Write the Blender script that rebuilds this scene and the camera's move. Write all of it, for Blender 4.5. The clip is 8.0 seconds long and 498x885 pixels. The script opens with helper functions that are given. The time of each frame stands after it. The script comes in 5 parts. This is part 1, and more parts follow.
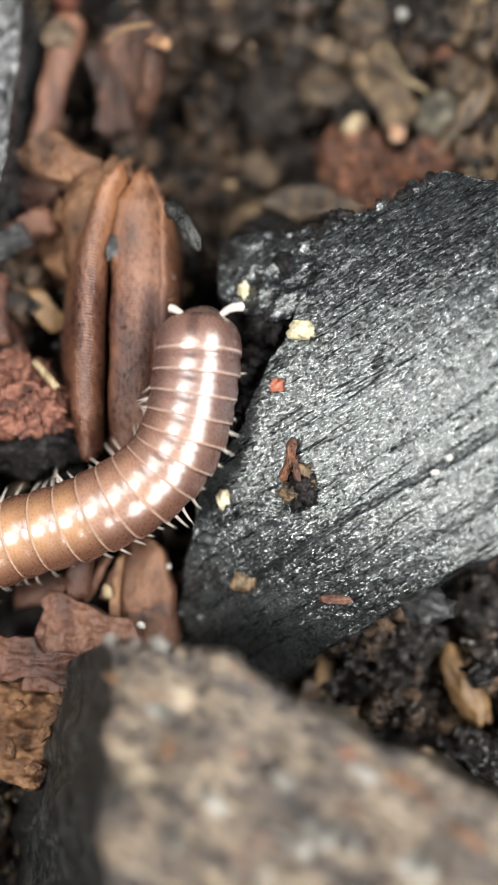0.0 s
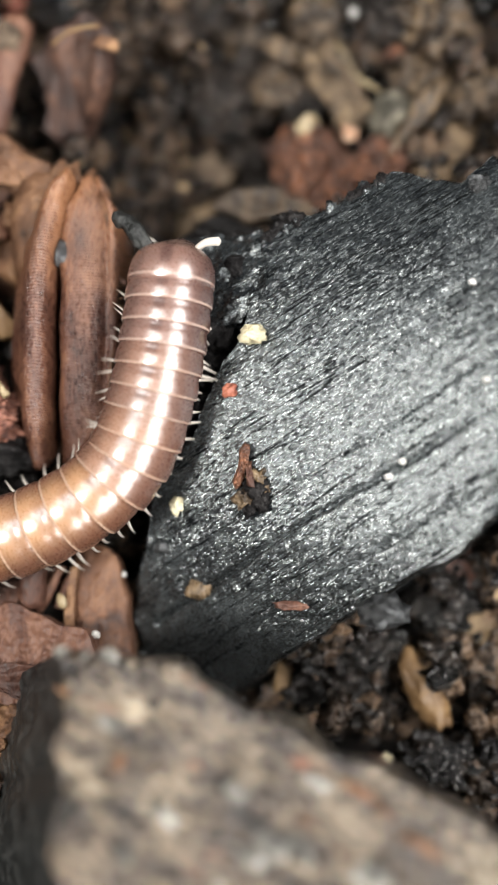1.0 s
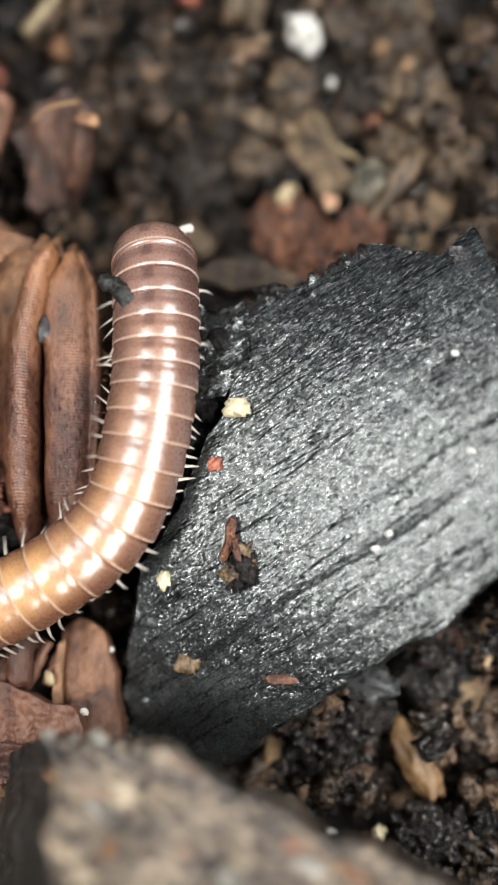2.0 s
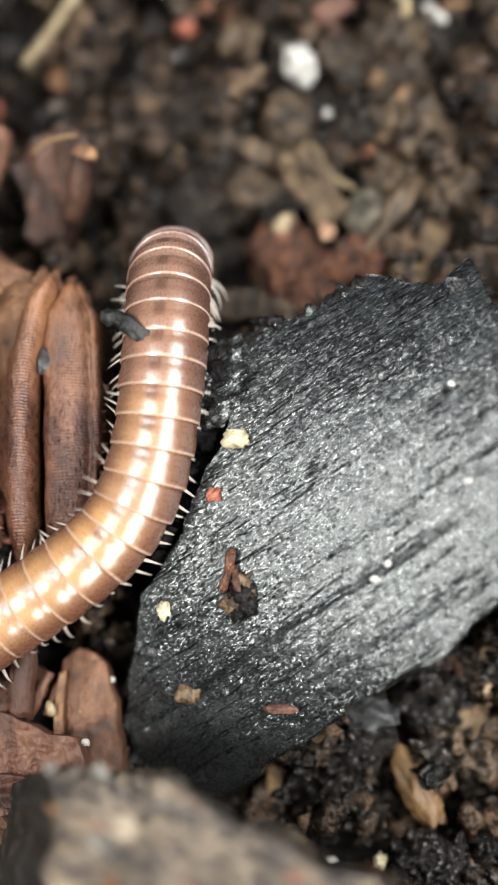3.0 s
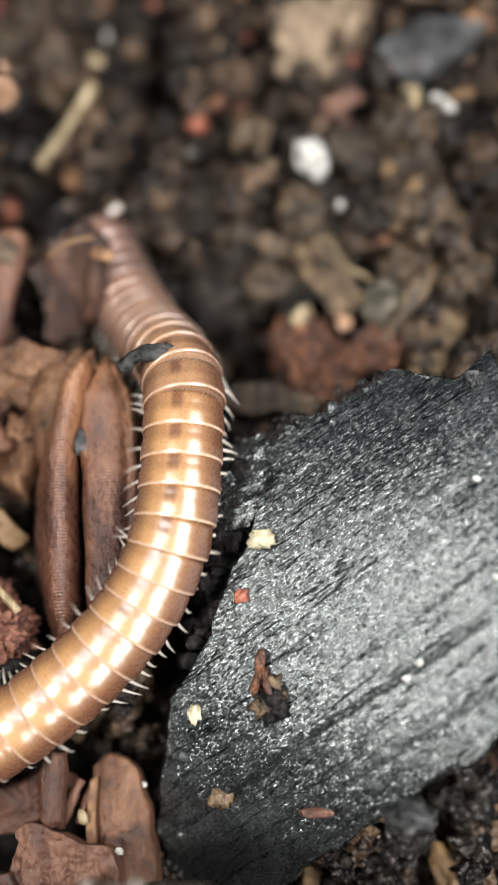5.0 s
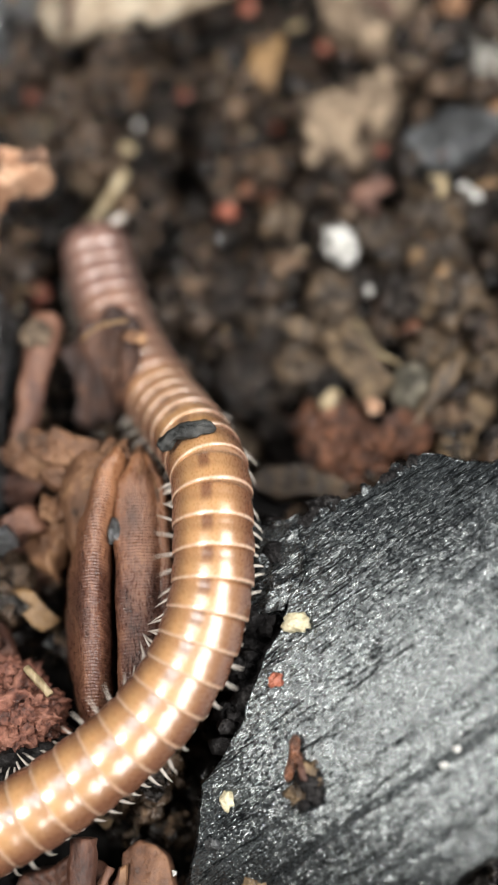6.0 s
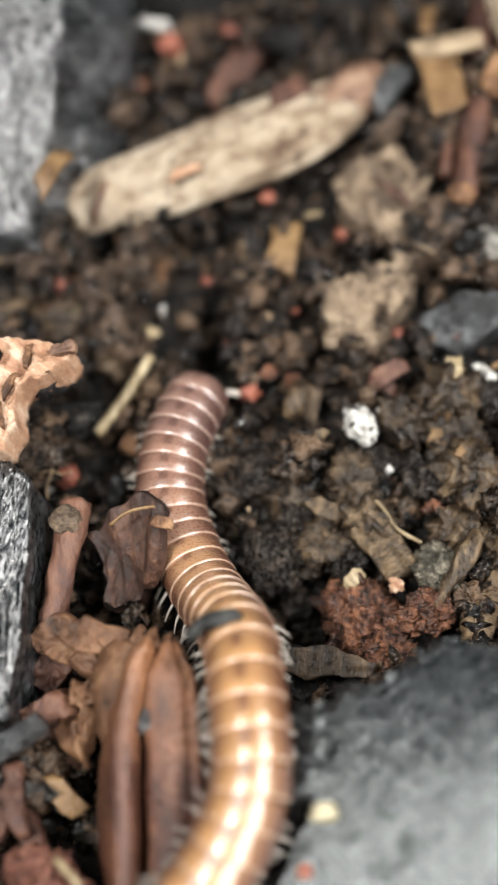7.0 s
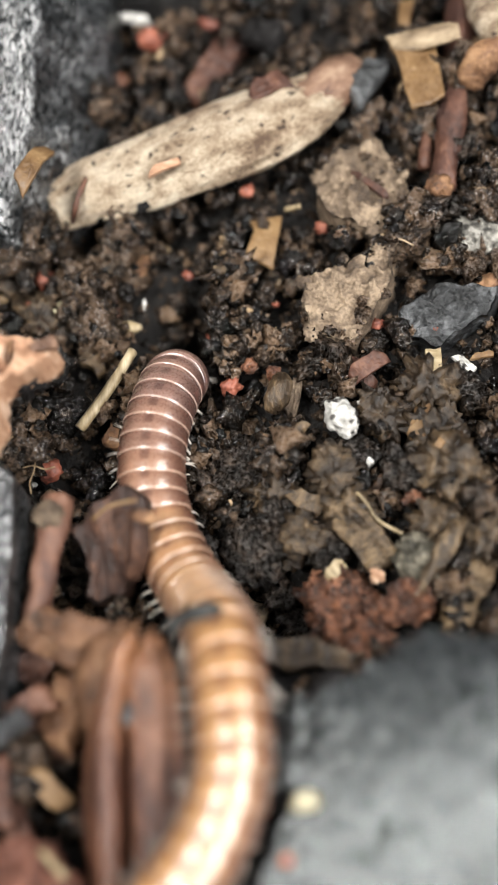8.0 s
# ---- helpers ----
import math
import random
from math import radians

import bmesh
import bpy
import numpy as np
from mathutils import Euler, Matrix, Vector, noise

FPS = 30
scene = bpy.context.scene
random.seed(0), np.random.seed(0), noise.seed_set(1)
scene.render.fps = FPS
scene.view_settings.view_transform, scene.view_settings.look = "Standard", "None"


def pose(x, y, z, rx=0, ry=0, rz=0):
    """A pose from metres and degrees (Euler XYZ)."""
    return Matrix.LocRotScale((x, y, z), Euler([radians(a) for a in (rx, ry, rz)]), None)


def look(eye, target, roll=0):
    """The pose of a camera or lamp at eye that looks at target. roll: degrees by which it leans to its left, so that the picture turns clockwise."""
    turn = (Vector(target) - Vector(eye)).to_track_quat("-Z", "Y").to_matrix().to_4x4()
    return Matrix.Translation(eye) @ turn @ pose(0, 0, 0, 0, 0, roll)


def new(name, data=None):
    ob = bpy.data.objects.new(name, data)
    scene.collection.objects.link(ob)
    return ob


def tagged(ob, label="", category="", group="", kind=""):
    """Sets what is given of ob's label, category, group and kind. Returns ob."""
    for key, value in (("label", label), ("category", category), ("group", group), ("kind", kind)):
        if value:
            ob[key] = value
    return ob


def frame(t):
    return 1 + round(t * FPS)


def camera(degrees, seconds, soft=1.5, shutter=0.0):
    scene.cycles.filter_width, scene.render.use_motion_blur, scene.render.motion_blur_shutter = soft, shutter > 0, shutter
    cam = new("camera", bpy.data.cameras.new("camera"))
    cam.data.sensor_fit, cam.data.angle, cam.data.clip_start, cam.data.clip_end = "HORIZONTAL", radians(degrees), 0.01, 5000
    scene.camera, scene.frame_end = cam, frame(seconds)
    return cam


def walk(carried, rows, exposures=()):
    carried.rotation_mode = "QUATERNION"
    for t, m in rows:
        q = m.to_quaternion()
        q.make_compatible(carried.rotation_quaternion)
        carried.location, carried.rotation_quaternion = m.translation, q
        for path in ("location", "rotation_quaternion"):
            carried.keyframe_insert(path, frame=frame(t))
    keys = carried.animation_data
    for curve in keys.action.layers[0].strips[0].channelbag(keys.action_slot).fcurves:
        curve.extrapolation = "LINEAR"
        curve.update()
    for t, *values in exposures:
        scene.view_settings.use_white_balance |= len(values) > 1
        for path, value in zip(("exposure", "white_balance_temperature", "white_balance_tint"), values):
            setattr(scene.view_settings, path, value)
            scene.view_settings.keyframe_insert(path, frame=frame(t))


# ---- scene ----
cam = camera(22, 8.0, soft=1.1, shutter=0.5)
walk(cam, [
    (0, look((0.00979, -0.01292, 0.07952), (-0.00114, 0.00173, 0.00164), -35.62)),
    (0.5, look((0.01038, -0.01295, 0.07894), (0.00034, 0.00156, 0.00091), -34.06)),
    (1, look((0.01106, -0.01221, 0.07874), (0.00151, 0.00220, 0.00063), -33.36)),
    (1.5, look((0.01119, -0.01120, 0.07879), (0.00230, 0.00452, 0.00085), -29.99)),
    (3, look((0.01145, -0.00955, 0.07962), (0.00264, 0.00813, 0.00210), -27.94)),
    (3.5, look((0.01143, -0.00947, 0.07982), (0.00279, 0.00876, 0.00241), -27.04)),
    (4, look((0.01198, -0.00869, 0.07938), (0.00418, 0.01013, 0.00201), -24.95)),
    (4.2, look((0.01183, -0.00794, 0.07958), (0.00346, 0.01034, 0.00214), -27.20)),
    (4.5, look((0.01164, -0.00804, 0.08028), (0.00010, 0.01275, 0.00390), -31.93)),
    (4.7, look((0.01102, -0.00763, 0.08004), (0.00152, 0.01329, 0.00342), -27.51)),
    (5.8, look((0.01075, -0.00667, 0.08046), (0.00163, 0.01683, 0.00453), -24.95)),
    (6, look((0.00880, -0.00702, 0.08057), (0.00000, 0.01890, 0.00539), -21.96)),
    (6.2, look((0.00984, -0.00626, 0.08149), (-0.00006, 0.01948, 0.00640), -24.53)),
    (6.5, look((0.00966, -0.00540, 0.08280), (-0.00083, 0.02320, 0.00883), -23.88)),
    (6.7, look((0.00870, -0.00453, 0.08373), (-0.00295, 0.02774, 0.01146), -23.57)),
    (7, look((0.00914, -0.00438, 0.08364), (-0.00031, 0.02891, 0.01151), -20.00)),
    (7.5, look((0.00946, -0.00459, 0.08431), (0.00070, 0.02839, 0.01195), -19.45)),
    (8, look((0.01006, -0.00445, 0.08420), (0.00096, 0.02823, 0.01175), -20.34)),
], [(0.0, 0.02), (1.5, -0.03), (3.0, -0.06), (4.5, -0.10), (6.0, -0.17), (6.6, -0.19), (7.2, -0.08), (8.0, -0.06)])

# ---- focus: the lens looks at the charcoal first, then at the soil behind it ----
focus_mark = new("focus_mark")
cam.data.dof.use_dof = True
cam.data.dof.focus_object = focus_mark
cam.data.dof.aperture_fstop = 20.0

# ---- light: a dim sky, a sun low on one side and a bright window on the other: two bright lines on every glossy ridge ----
world = bpy.data.worlds.new("sky")
scene.world = world
world.use_nodes = True
wn = world.node_tree
sky = wn.nodes.new("ShaderNodeTexSky")
sky.sky_type, sky.sun_disc = "NISHITA", False
sky.sun_elevation, sky.sun_rotation = radians(66), radians(245)
wn.links.new(sky.outputs[0], wn.nodes["Background"].inputs[0])
wn.nodes["Background"].inputs[1].default_value = 0.01

sun = new("sun", bpy.data.lights.new("sun", "SUN"))
sun.data.energy, sun.data.angle, sun.data.color = 3.6, radians(11), (1.0, 0.97, 0.92)
sun.matrix_world = look((-0.36, -0.17, 0.92), (0, 0, 0))


def daylight(name, way, along, length, width, watts):
    """A strip of bright window, seen from the litter in the given direction."""
    lamp = new(name, bpy.data.lights.new(name, "AREA"))
    lamp.data.shape, lamp.data.size, lamp.data.size_y = "RECTANGLE", width, length
    lamp.data.energy, lamp.data.color = watts, (1.0, 0.98, 0.96)
    z = Vector(way).normalized()
    x = Vector(along).cross(z).normalized()
    m = Matrix((x, z.cross(x), z)).transposed().to_4x4()
    m.translation = Vector((0, 0.01, 0.01)) + 0.28 * z
    lamp.matrix_world = m


daylight("window_light", (0.60, -0.22, 0.70), (0.1, 1, 0), 0.46, 0.14, 2.3)
daylight("skylight", (-0.16, 0.14, 0.97), (0.85, -0.5, 0), 0.18, 0.035, 0.28)

S = 0.01  # all sizes below are in centimetres


# ---- materials ----
def mat(name, colours, scale=6.0, stretch=(1, 1, 1), rough=(0.5, 0.8), bump=0.3, fine=60.0, spec=0.5,
        turn=0.0, island=0.0, obj=0.0, metal=0.0, coat=0.0, speck=None, thick=0.012, sss=0.0, grain=0.35, contrast=1.5, hatch=0.0, crest=0.0, ior=1.5, tint=(1, 1, 1), cracks=None, crisp=0.6, facet=None, end=None):
    """A surface with stains at one scale, grain at another, fine relief and uneven gloss. Scales are per centimetre."""
    m = bpy.data.materials.new(name)
    m.use_nodes = True
    t = m.node_tree
    n, l = t.nodes, t.links
    b = n["Principled BSDF"]

    def node(kind, **kw):
        x = n.new(kind)
        for key, value in kw.items():
            x.inputs[key].default_value = value
        return x

    tc = n.new("ShaderNodeTexCoord")
    mp = n.new("ShaderNodeMapping")
    mp.inputs["Scale"].default_value = [100 * v for v in stretch]
    rot = n.new("ShaderNodeMapping")
    rot.inputs["Rotation"].default_value = (0, 0, radians(turn))
    l.new(tc.outputs["Object"], rot.inputs[0])
    l.new(rot.outputs[0], mp.inputs[0])
    big = node("ShaderNodeTexNoise", Scale=scale, Detail=6.0, Roughness=0.62)
    big.noise_dimensions = "4D"
    small = node("ShaderNodeTexNoise", Scale=fine, Detail=4.0, Roughness=crisp)
    for x in (big, small):
        l.new(mp.outputs[0], x.inputs["Vector"])
    info = n.new("ShaderNodeObjectInfo")
    geo = n.new("ShaderNodeNewGeometry")
    w = n.new("ShaderNodeMath")
    w.operation = "MULTIPLY"
    w.inputs[1].default_value = 37.0
    l.new(info.outputs["Random"], w.inputs[0])
    l.new(w.outputs[0], big.inputs["W"])
    mix = n.new("ShaderNodeMath")
    mix.operation = "MULTIPLY_ADD"
    mix.inputs[1].default_value = grain
    l.new(small.outputs[0], mix.inputs[0])
    sh = n.new("ShaderNodeMath")
    sh.operation = "MULTIPLY_ADD"
    sh.inputs[1].default_value, sh.inputs[2].default_value = contrast, 0.5 - 0.5 * contrast - 0.5 * grain
    l.new(big.outputs[0], sh.inputs[0])
    l.new(sh.outputs[0], mix.inputs[2])
    fac = mix.outputs[0]
    for amount, source in ((island, geo.outputs["Random Per Island"]), (obj, info.outputs["Random"])):
        if amount:
            a = n.new("ShaderNodeMath")
            a.operation = "MULTIPLY_ADD"
            a.inputs[1].default_value = amount
            l.new(source, a.inputs[0])
            q = n.new("ShaderNodeMath")
            q.operation = "ADD"
            q.inputs[1].default_value = -amount / 2
            l.new(fac, q.inputs[0])
            l.new(q.outputs[0], a.inputs[2])
            fac = a.outputs[0]
    ramp = n.new("ShaderNodeValToRGB")
    e = ramp.color_ramp.elements
    while len(e) < len(colours):
        e.new(0.5)
    for k, c in enumerate(colours):
        e[k].position = 0.2 + 0.6 * k / max(1, len(colours) - 1)
        e[k].color = (*c, 1)
    l.new(fac, ramp.inputs[0])
    colour = ramp.outputs[0]
    if speck:
        v = node("ShaderNodeTexNoise", Scale=speck[1], Detail=2.0)
        l.new(mp.outputs[0], v.inputs["Vector"])
        r2 = n.new("ShaderNodeValToRGB")
        r2.color_ramp.elements[0].position, r2.color_ramp.elements[1].position = speck[2], speck[2] + 0.05
        l.new(v.outputs[0], r2.inputs[0])
        mx = n.new("ShaderNodeMixRGB")
        mx.inputs[2].default_value = (*speck[0], 1)
        l.new(r2.outputs[0], mx.inputs[0])
        l.new(colour, mx.inputs[1])
        colour = mx.outputs[0]
    if end:  # another colour towards one end
        ey = n.new("ShaderNodeSeparateXYZ")
        l.new(tc.outputs["Object"], ey.inputs[0])
        er = n.new("ShaderNodeMapRange")
        er.inputs["From Min"].default_value, er.inputs["From Max"].default_value = end[1] * S, end[2] * S
        er.inputs["To Max"].default_value = 0.85
        l.new(ey.outputs[1], er.inputs[0])
        wob = n.new("ShaderNodeMath")
        wob.operation = "MULTIPLY"
        l.new(er.outputs[0], wob.inputs[0])
        l.new(fac, wob.inputs[1])
        em = n.new("ShaderNodeMixRGB")
        em.inputs[2].default_value = (*end[0], 1)
        l.new(wob.outputs[0], em.inputs[0])
        l.new(colour, em.inputs[1])
        colour = em.outputs[0]
    split = None
    if cracks:  # long thin cracks along the grain
        cm = n.new("ShaderNodeMapping")
        cm.inputs["Scale"].default_value = (100 * cracks[0], 100 * cracks[1], 100 * cracks[0])
        l.new(rot.outputs[0], cm.inputs[0])
        cn = node("ShaderNodeTexNoise", Scale=1.0, Detail=5.0, Roughness=0.55)
        l.new(cm.outputs[0], cn.inputs["Vector"])
        dist = n.new("ShaderNodeMath")
        dist.operation = "COMPARE"
        dist.inputs[1].default_value, dist.inputs[2].default_value = 0.5, cracks[2]
        l.new(cn.outputs[0], dist.inputs[0])
        split = dist.outputs[0]
        dk = n.new("ShaderNodeMixRGB")
        dk.inputs[2].default_value = (*colours[0], 1)
        l.new(split, dk.inputs[0])
        l.new(colour, dk.inputs[1])
        colour = dk.outputs[0]
    l.new(colour, b.inputs["Base Color"])
    rr = n.new("ShaderNodeMapRange")
    rr.inputs["From Min"].default_value, rr.inputs["From Max"].default_value = 0.3, 0.7
    rr.inputs["To Min"].default_value, rr.inputs["To Max"].default_value = rough
    l.new(small.outputs[0], rr.inputs[0])
    l.new(rr.outputs[0], b.inputs["Roughness"])
    b.inputs["Specular IOR Level"].default_value = spec
    b.inputs["IOR"].default_value = ior
    b.inputs["Specular Tint"].default_value = (*tint, 1)
    if crest:  # only the crests of the grain shine
        g = n.new("ShaderNodeMapRange")
        g.inputs["From Min"].default_value, g.inputs["From Max"].default_value = crest, crest + 0.22
        g.inputs["To Min"].default_value, g.inputs["To Max"].default_value = 0.06, spec
        patch = n.new("ShaderNodeMath")
        patch.operation = "MULTIPLY_ADD"
        patch.inputs[1].default_value = 0.25
        l.new(big.outputs[0], patch.inputs[0])
        low = n.new("ShaderNodeMath")
        low.operation = "ADD"
        low.inputs[1].default_value = -0.125
        l.new(small.outputs[0], low.inputs[0])
        l.new(low.outputs[0], patch.inputs[2])
        l.new(patch.outputs[0], g.inputs[0])
        l.new(g.outputs[0], b.inputs["Specular IOR Level"])
    b.inputs["Metallic"].default_value = metal
    b.inputs["Coat Weight"].default_value = coat
    b.inputs["Coat Roughness"].default_value = 0.18
    if sss:
        b.inputs["Subsurface Weight"].default_value = sss
        b.inputs["Subsurface Radius"].default_value = (0.0008, 0.0004, 0.0003)
    bp = node("ShaderNodeBump", Strength=bump, Distance=thick * S)
    height = mix.outputs[0]
    if hatch:  # fine cross-ribs
        wave = node("ShaderNodeTexWave", Scale=hatch, Distortion=1.2, Detail=2.0)
        wave.bands_direction = "Y"
        sc = n.new("ShaderNodeMapping")
        sc.inputs["Scale"].default_value = (100, 100, 100)
        l.new(rot.outputs[0], sc.inputs[0])
        l.new(sc.outputs[0], wave.inputs["Vector"])
        ad = n.new("ShaderNodeMath")
        ad.operation = "MULTIPLY_ADD"
        ad.inputs[1].default_value = 0.22
        l.new(wave.outputs[1], ad.inputs[0])
        l.new(height, ad.inputs[2])
        height = ad.outputs[0]
    if split:
        dull = n.new("ShaderNodeMapRange")
        dull.inputs["To Min"].default_value, dull.inputs["To Max"].default_value = spec, 0.1 * spec
        l.new(split, dull.inputs[0])
        l.new(dull.outputs[0], b.inputs["Specular IOR Level"])
        cut = n.new("ShaderNodeMath")
        cut.operation = "MULTIPLY_ADD"
        cut.inputs[1].default_value = -1.6
        l.new(split, cut.inputs[0])
        l.new(height, cut.inputs[2])
        height = cut.outputs[0]
    if facet:  # small flat facets, each leaning its own way
        fm = n.new("ShaderNodeMapping")
        fm.inputs["Scale"].default_value = [100 * facet[0] * v for v in stretch]
        l.new(rot.outputs[0], fm.inputs[0])
        cell = node("ShaderNodeTexVoronoi", Scale=1.0)
        l.new(fm.outputs[0], cell.inputs["Vector"])
        lean = n.new("ShaderNodeVectorMath")
        lean.operation = "MULTIPLY_ADD"
        lean.inputs[1].default_value = (facet[1],) * 3
        lean.inputs[2].default_value = (-facet[1] / 2,) * 3
        l.new(cell.outputs["Color"], lean.inputs[0])
        add = n.new("ShaderNodeVectorMath")
        add.operation = "ADD"
        l.new(lean.outputs[0], add.inputs[0])
        l.new(geo.outputs["Normal"], add.inputs[1])
        unit = n.new("ShaderNodeVectorMath")
        unit.operation = "NORMALIZE"
        l.new(add.outputs[0], unit.inputs[0])
        l.new(unit.outputs[0], bp.inputs["Normal"])
    l.new(height, bp.inputs["Height"])
    l.new(bp.outputs[0], b.inputs["Normal"])
    return m


# dark soil, blackened further to give the gaps between clods deep shade
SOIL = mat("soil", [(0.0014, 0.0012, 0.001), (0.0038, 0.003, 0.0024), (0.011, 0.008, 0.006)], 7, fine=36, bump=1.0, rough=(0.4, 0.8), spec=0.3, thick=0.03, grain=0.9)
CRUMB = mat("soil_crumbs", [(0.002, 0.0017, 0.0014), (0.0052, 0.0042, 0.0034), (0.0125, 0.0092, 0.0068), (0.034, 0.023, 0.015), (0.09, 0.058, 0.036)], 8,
            fine=30, bump=1.0, rough=(0.1, 0.3), island=0.5, obj=0.2, thick=0.035, grain=1.0, spec=1.0, crest=0.46, ior=1.7)
EARTH = mat("brown_earth", [(0.005, 0.0037, 0.0027), (0.018, 0.012, 0.0078), (0.054, 0.034, 0.0205), (0.15, 0.096, 0.058)], 8, fine=34, bump=1.0, rough=(0.16, 0.5), island=0.7, thick=0.03, grain=1.0, spec=0.8, crest=0.42, ior=1.6)
FLECK = mat("plant_flecks", [(0.012, 0.008, 0.006), (0.035, 0.02, 0.012), (0.10, 0.058, 0.033), (0.34, 0.24, 0.14)], 8, fine=40, bump=0.5, island=0.9, rough=(0.3, 0.7))
CHARCOAL = mat("charcoal", [(0.004, 0.0046, 0.005), (0.011, 0.0126, 0.0132), (0.030, 0.034, 0.035)], 4, stretch=(0.36, 1.0, 1), turn=-30,
               fine=80, bump=0.8, rough=(0.17, 0.35), spec=0.67, thick=0.0022, grain=1.4, ior=1.75, crisp=0.7, tint=(0.92, 0.99, 1.0), contrast=1.6, cracks=(0.7, 10.0, 0.008), facet=(140, 0.42))
CHARCOAL_UP = mat("charcoal_upright_grain", [(0.005, 0.006, 0.0065), (0.016, 0.0178, 0.019), (0.07, 0.075, 0.08)], 7, stretch=(1.5, 0.4, 1), turn=8,
                  fine=30, bump=1.0, rough=(0.18, 0.42), spec=1.0, thick=0.006, grain=1.6, crest=0.38, ior=2.0, facet=(60, 0.5))
CHAR_EDGE = mat("charred_crust", [(0.004, 0.004, 0.004), (0.012, 0.011, 0.011), (0.03, 0.028, 0.027)], 10, fine=40, bump=1.0, rough=(0.25, 0.65), thick=0.02, grain=0.8, spec=0.5, crest=0.52)
BARK = mat("brown_bark", [(0.024, 0.009, 0.006), (0.082, 0.034, 0.021), (0.18, 0.088, 0.055)], 4, stretch=(1.6, 0.7, 1), fine=26, bump=0.8, rough=(0.42, 0.75), obj=0.2, thick=0.02, grain=0.6)
OLIVE = mat("rotten_bark", [(0.013, 0.0085, 0.005), (0.060, 0.039, 0.021), (0.18, 0.122, 0.066)], 6, stretch=(2, 0.7, 1), fine=34, bump=1.0, rough=(0.2, 0.6), island=0.4, obj=0.2, thick=0.02, grain=0.7, contrast=2.0)
BRICK = mat("bright_red_earth", [(0.035, 0.012, 0.008), (0.15, 0.055, 0.034), (0.30, 0.135, 0.09)], 9, fine=30, bump=1.0, rough=(0.4, 0.75), thick=0.025, grain=0.8, contrast=2.0)
RUST_BARK = mat("rust_bark", [(0.035, 0.017, 0.009), (0.15, 0.072, 0.034), (0.32, 0.18, 0.09)], 5, contrast=2.2, grain=0.7, fine=26, bump=1.0, rough=(0.5, 0.85), thick=0.025)
DARK_HUSK = mat("dark_curled_husk", [(0.010, 0.0045, 0.003), (0.040, 0.017, 0.0105), (0.13, 0.062, 0.036)], 4, stretch=(1.4, 0.6, 1), fine=26, bump=0.9, rough=(0.45, 0.8), thick=0.025, grain=0.6, contrast=1.8)
CHIP = mat("orange_brown_bark", [(0.035, 0.014, 0.0075), (0.105, 0.046, 0.023), (0.20, 0.10, 0.055)], 4, fine=24, bump=0.9, rough=(0.45, 0.8), thick=0.02, grain=0.7, contrast=1.8)
HUSK = mat("ribbed_husk", [(0.026, 0.010, 0.007), (0.098, 0.040, 0.024), (0.24, 0.115, 0.066)], 3, stretch=(2.6, 0.8, 1), fine=30, bump=0.9, rough=(0.16, 0.5), spec=0.8, thick=0.014, grain=0.8, hatch=17.0, contrast=1.6, end=((0.36, 0.165, 0.07), 0.85, 1.6))
POD_TIP = mat("brown_pod_end", [(0.07, 0.036, 0.022), (0.19, 0.105, 0.066), (0.36, 0.25, 0.17)], 4, stretch=(0.7, 2.2, 1), turn=-35, fine=26, bump=0.9, rough=(0.4, 0.75), thick=0.02, grain=0.8)
HUSK_TOP = mat("torn_husk_end", [(0.03, 0.014, 0.007), (0.14, 0.066, 0.032), (0.32, 0.18, 0.09)], 4, fine=26, bump=0.9, rough=(0.45, 0.8), thick=0.04)
PALE_HUSK = mat("pale_dry_husk", [(0.12, 0.074, 0.046), (0.33, 0.24, 0.157), (0.56, 0.45, 0.325), (0.74, 0.65, 0.50)], 3.4, contrast=1.8, grain=0.9, hatch=26.0, stretch=(0.9, 1.6, 1), turn=-25,
                fine=44, bump=1.0, rough=(0.4, 0.8), thick=0.034, speck=((0.07, 0.045, 0.03), 11.0, 0.64))
RED_EARTH = mat("red_earth", [(0.018, 0.007, 0.0035), (0.095, 0.035, 0.016), (0.25, 0.105, 0.052)], 9, contrast=2.2, grain=1.0, fine=34, bump=1.0, rough=(0.18, 0.6), thick=0.03, spec=0.7)
RED_GRIT = mat("red_grit", [(0.06, 0.018, 0.012), (0.21, 0.06, 0.034), (0.36, 0.13, 0.08)], 12, fine=60, bump=0.6, rough=(0.4, 0.7), obj=0.3)
PERLITE = mat("white_mineral", [(0.22, 0.21, 0.19), (0.6, 0.59, 0.55), (0.8, 0.79, 0.76)], 14, fine=50, bump=1.0, rough=(0.4, 0.8), thick=0.03, speck=((0.05, 0.045, 0.04), 13.0, 0.58))
PEBBLE = mat("speckled_stone", [(0.03, 0.028, 0.024), (0.2, 0.19, 0.165), (0.5, 0.48, 0.43)], 8, fine=24, bump=1.0, rough=(0.4, 0.8), thick=0.04, contrast=2.6, grain=1.2)
YELLOW_STONE = mat("yellowish_stone", [(0.26, 0.22, 0.13), (0.55, 0.49, 0.32), (0.74, 0.69, 0.50)], 16, fine=60, bump=0.9, rough=(0.4, 0.7), thick=0.03)
CLAY = mat("pale_clay", [(0.05, 0.033, 0.021), (0.15, 0.107, 0.07), (0.33, 0.25, 0.17)], 5, fine=30, bump=1.0, rough=(0.6, 0.9), thick=0.025, contrast=2.2, grain=0.8, obj=0.2)
MOSSY = mat("greenish_earth", [(0.025, 0.023, 0.016), (0.10, 0.09, 0.066), (0.28, 0.25, 0.19)], 8, contrast=2.2, grain=1.0, fine=34, bump=1.0, rough=(0.3, 0.7), thick=0.03)
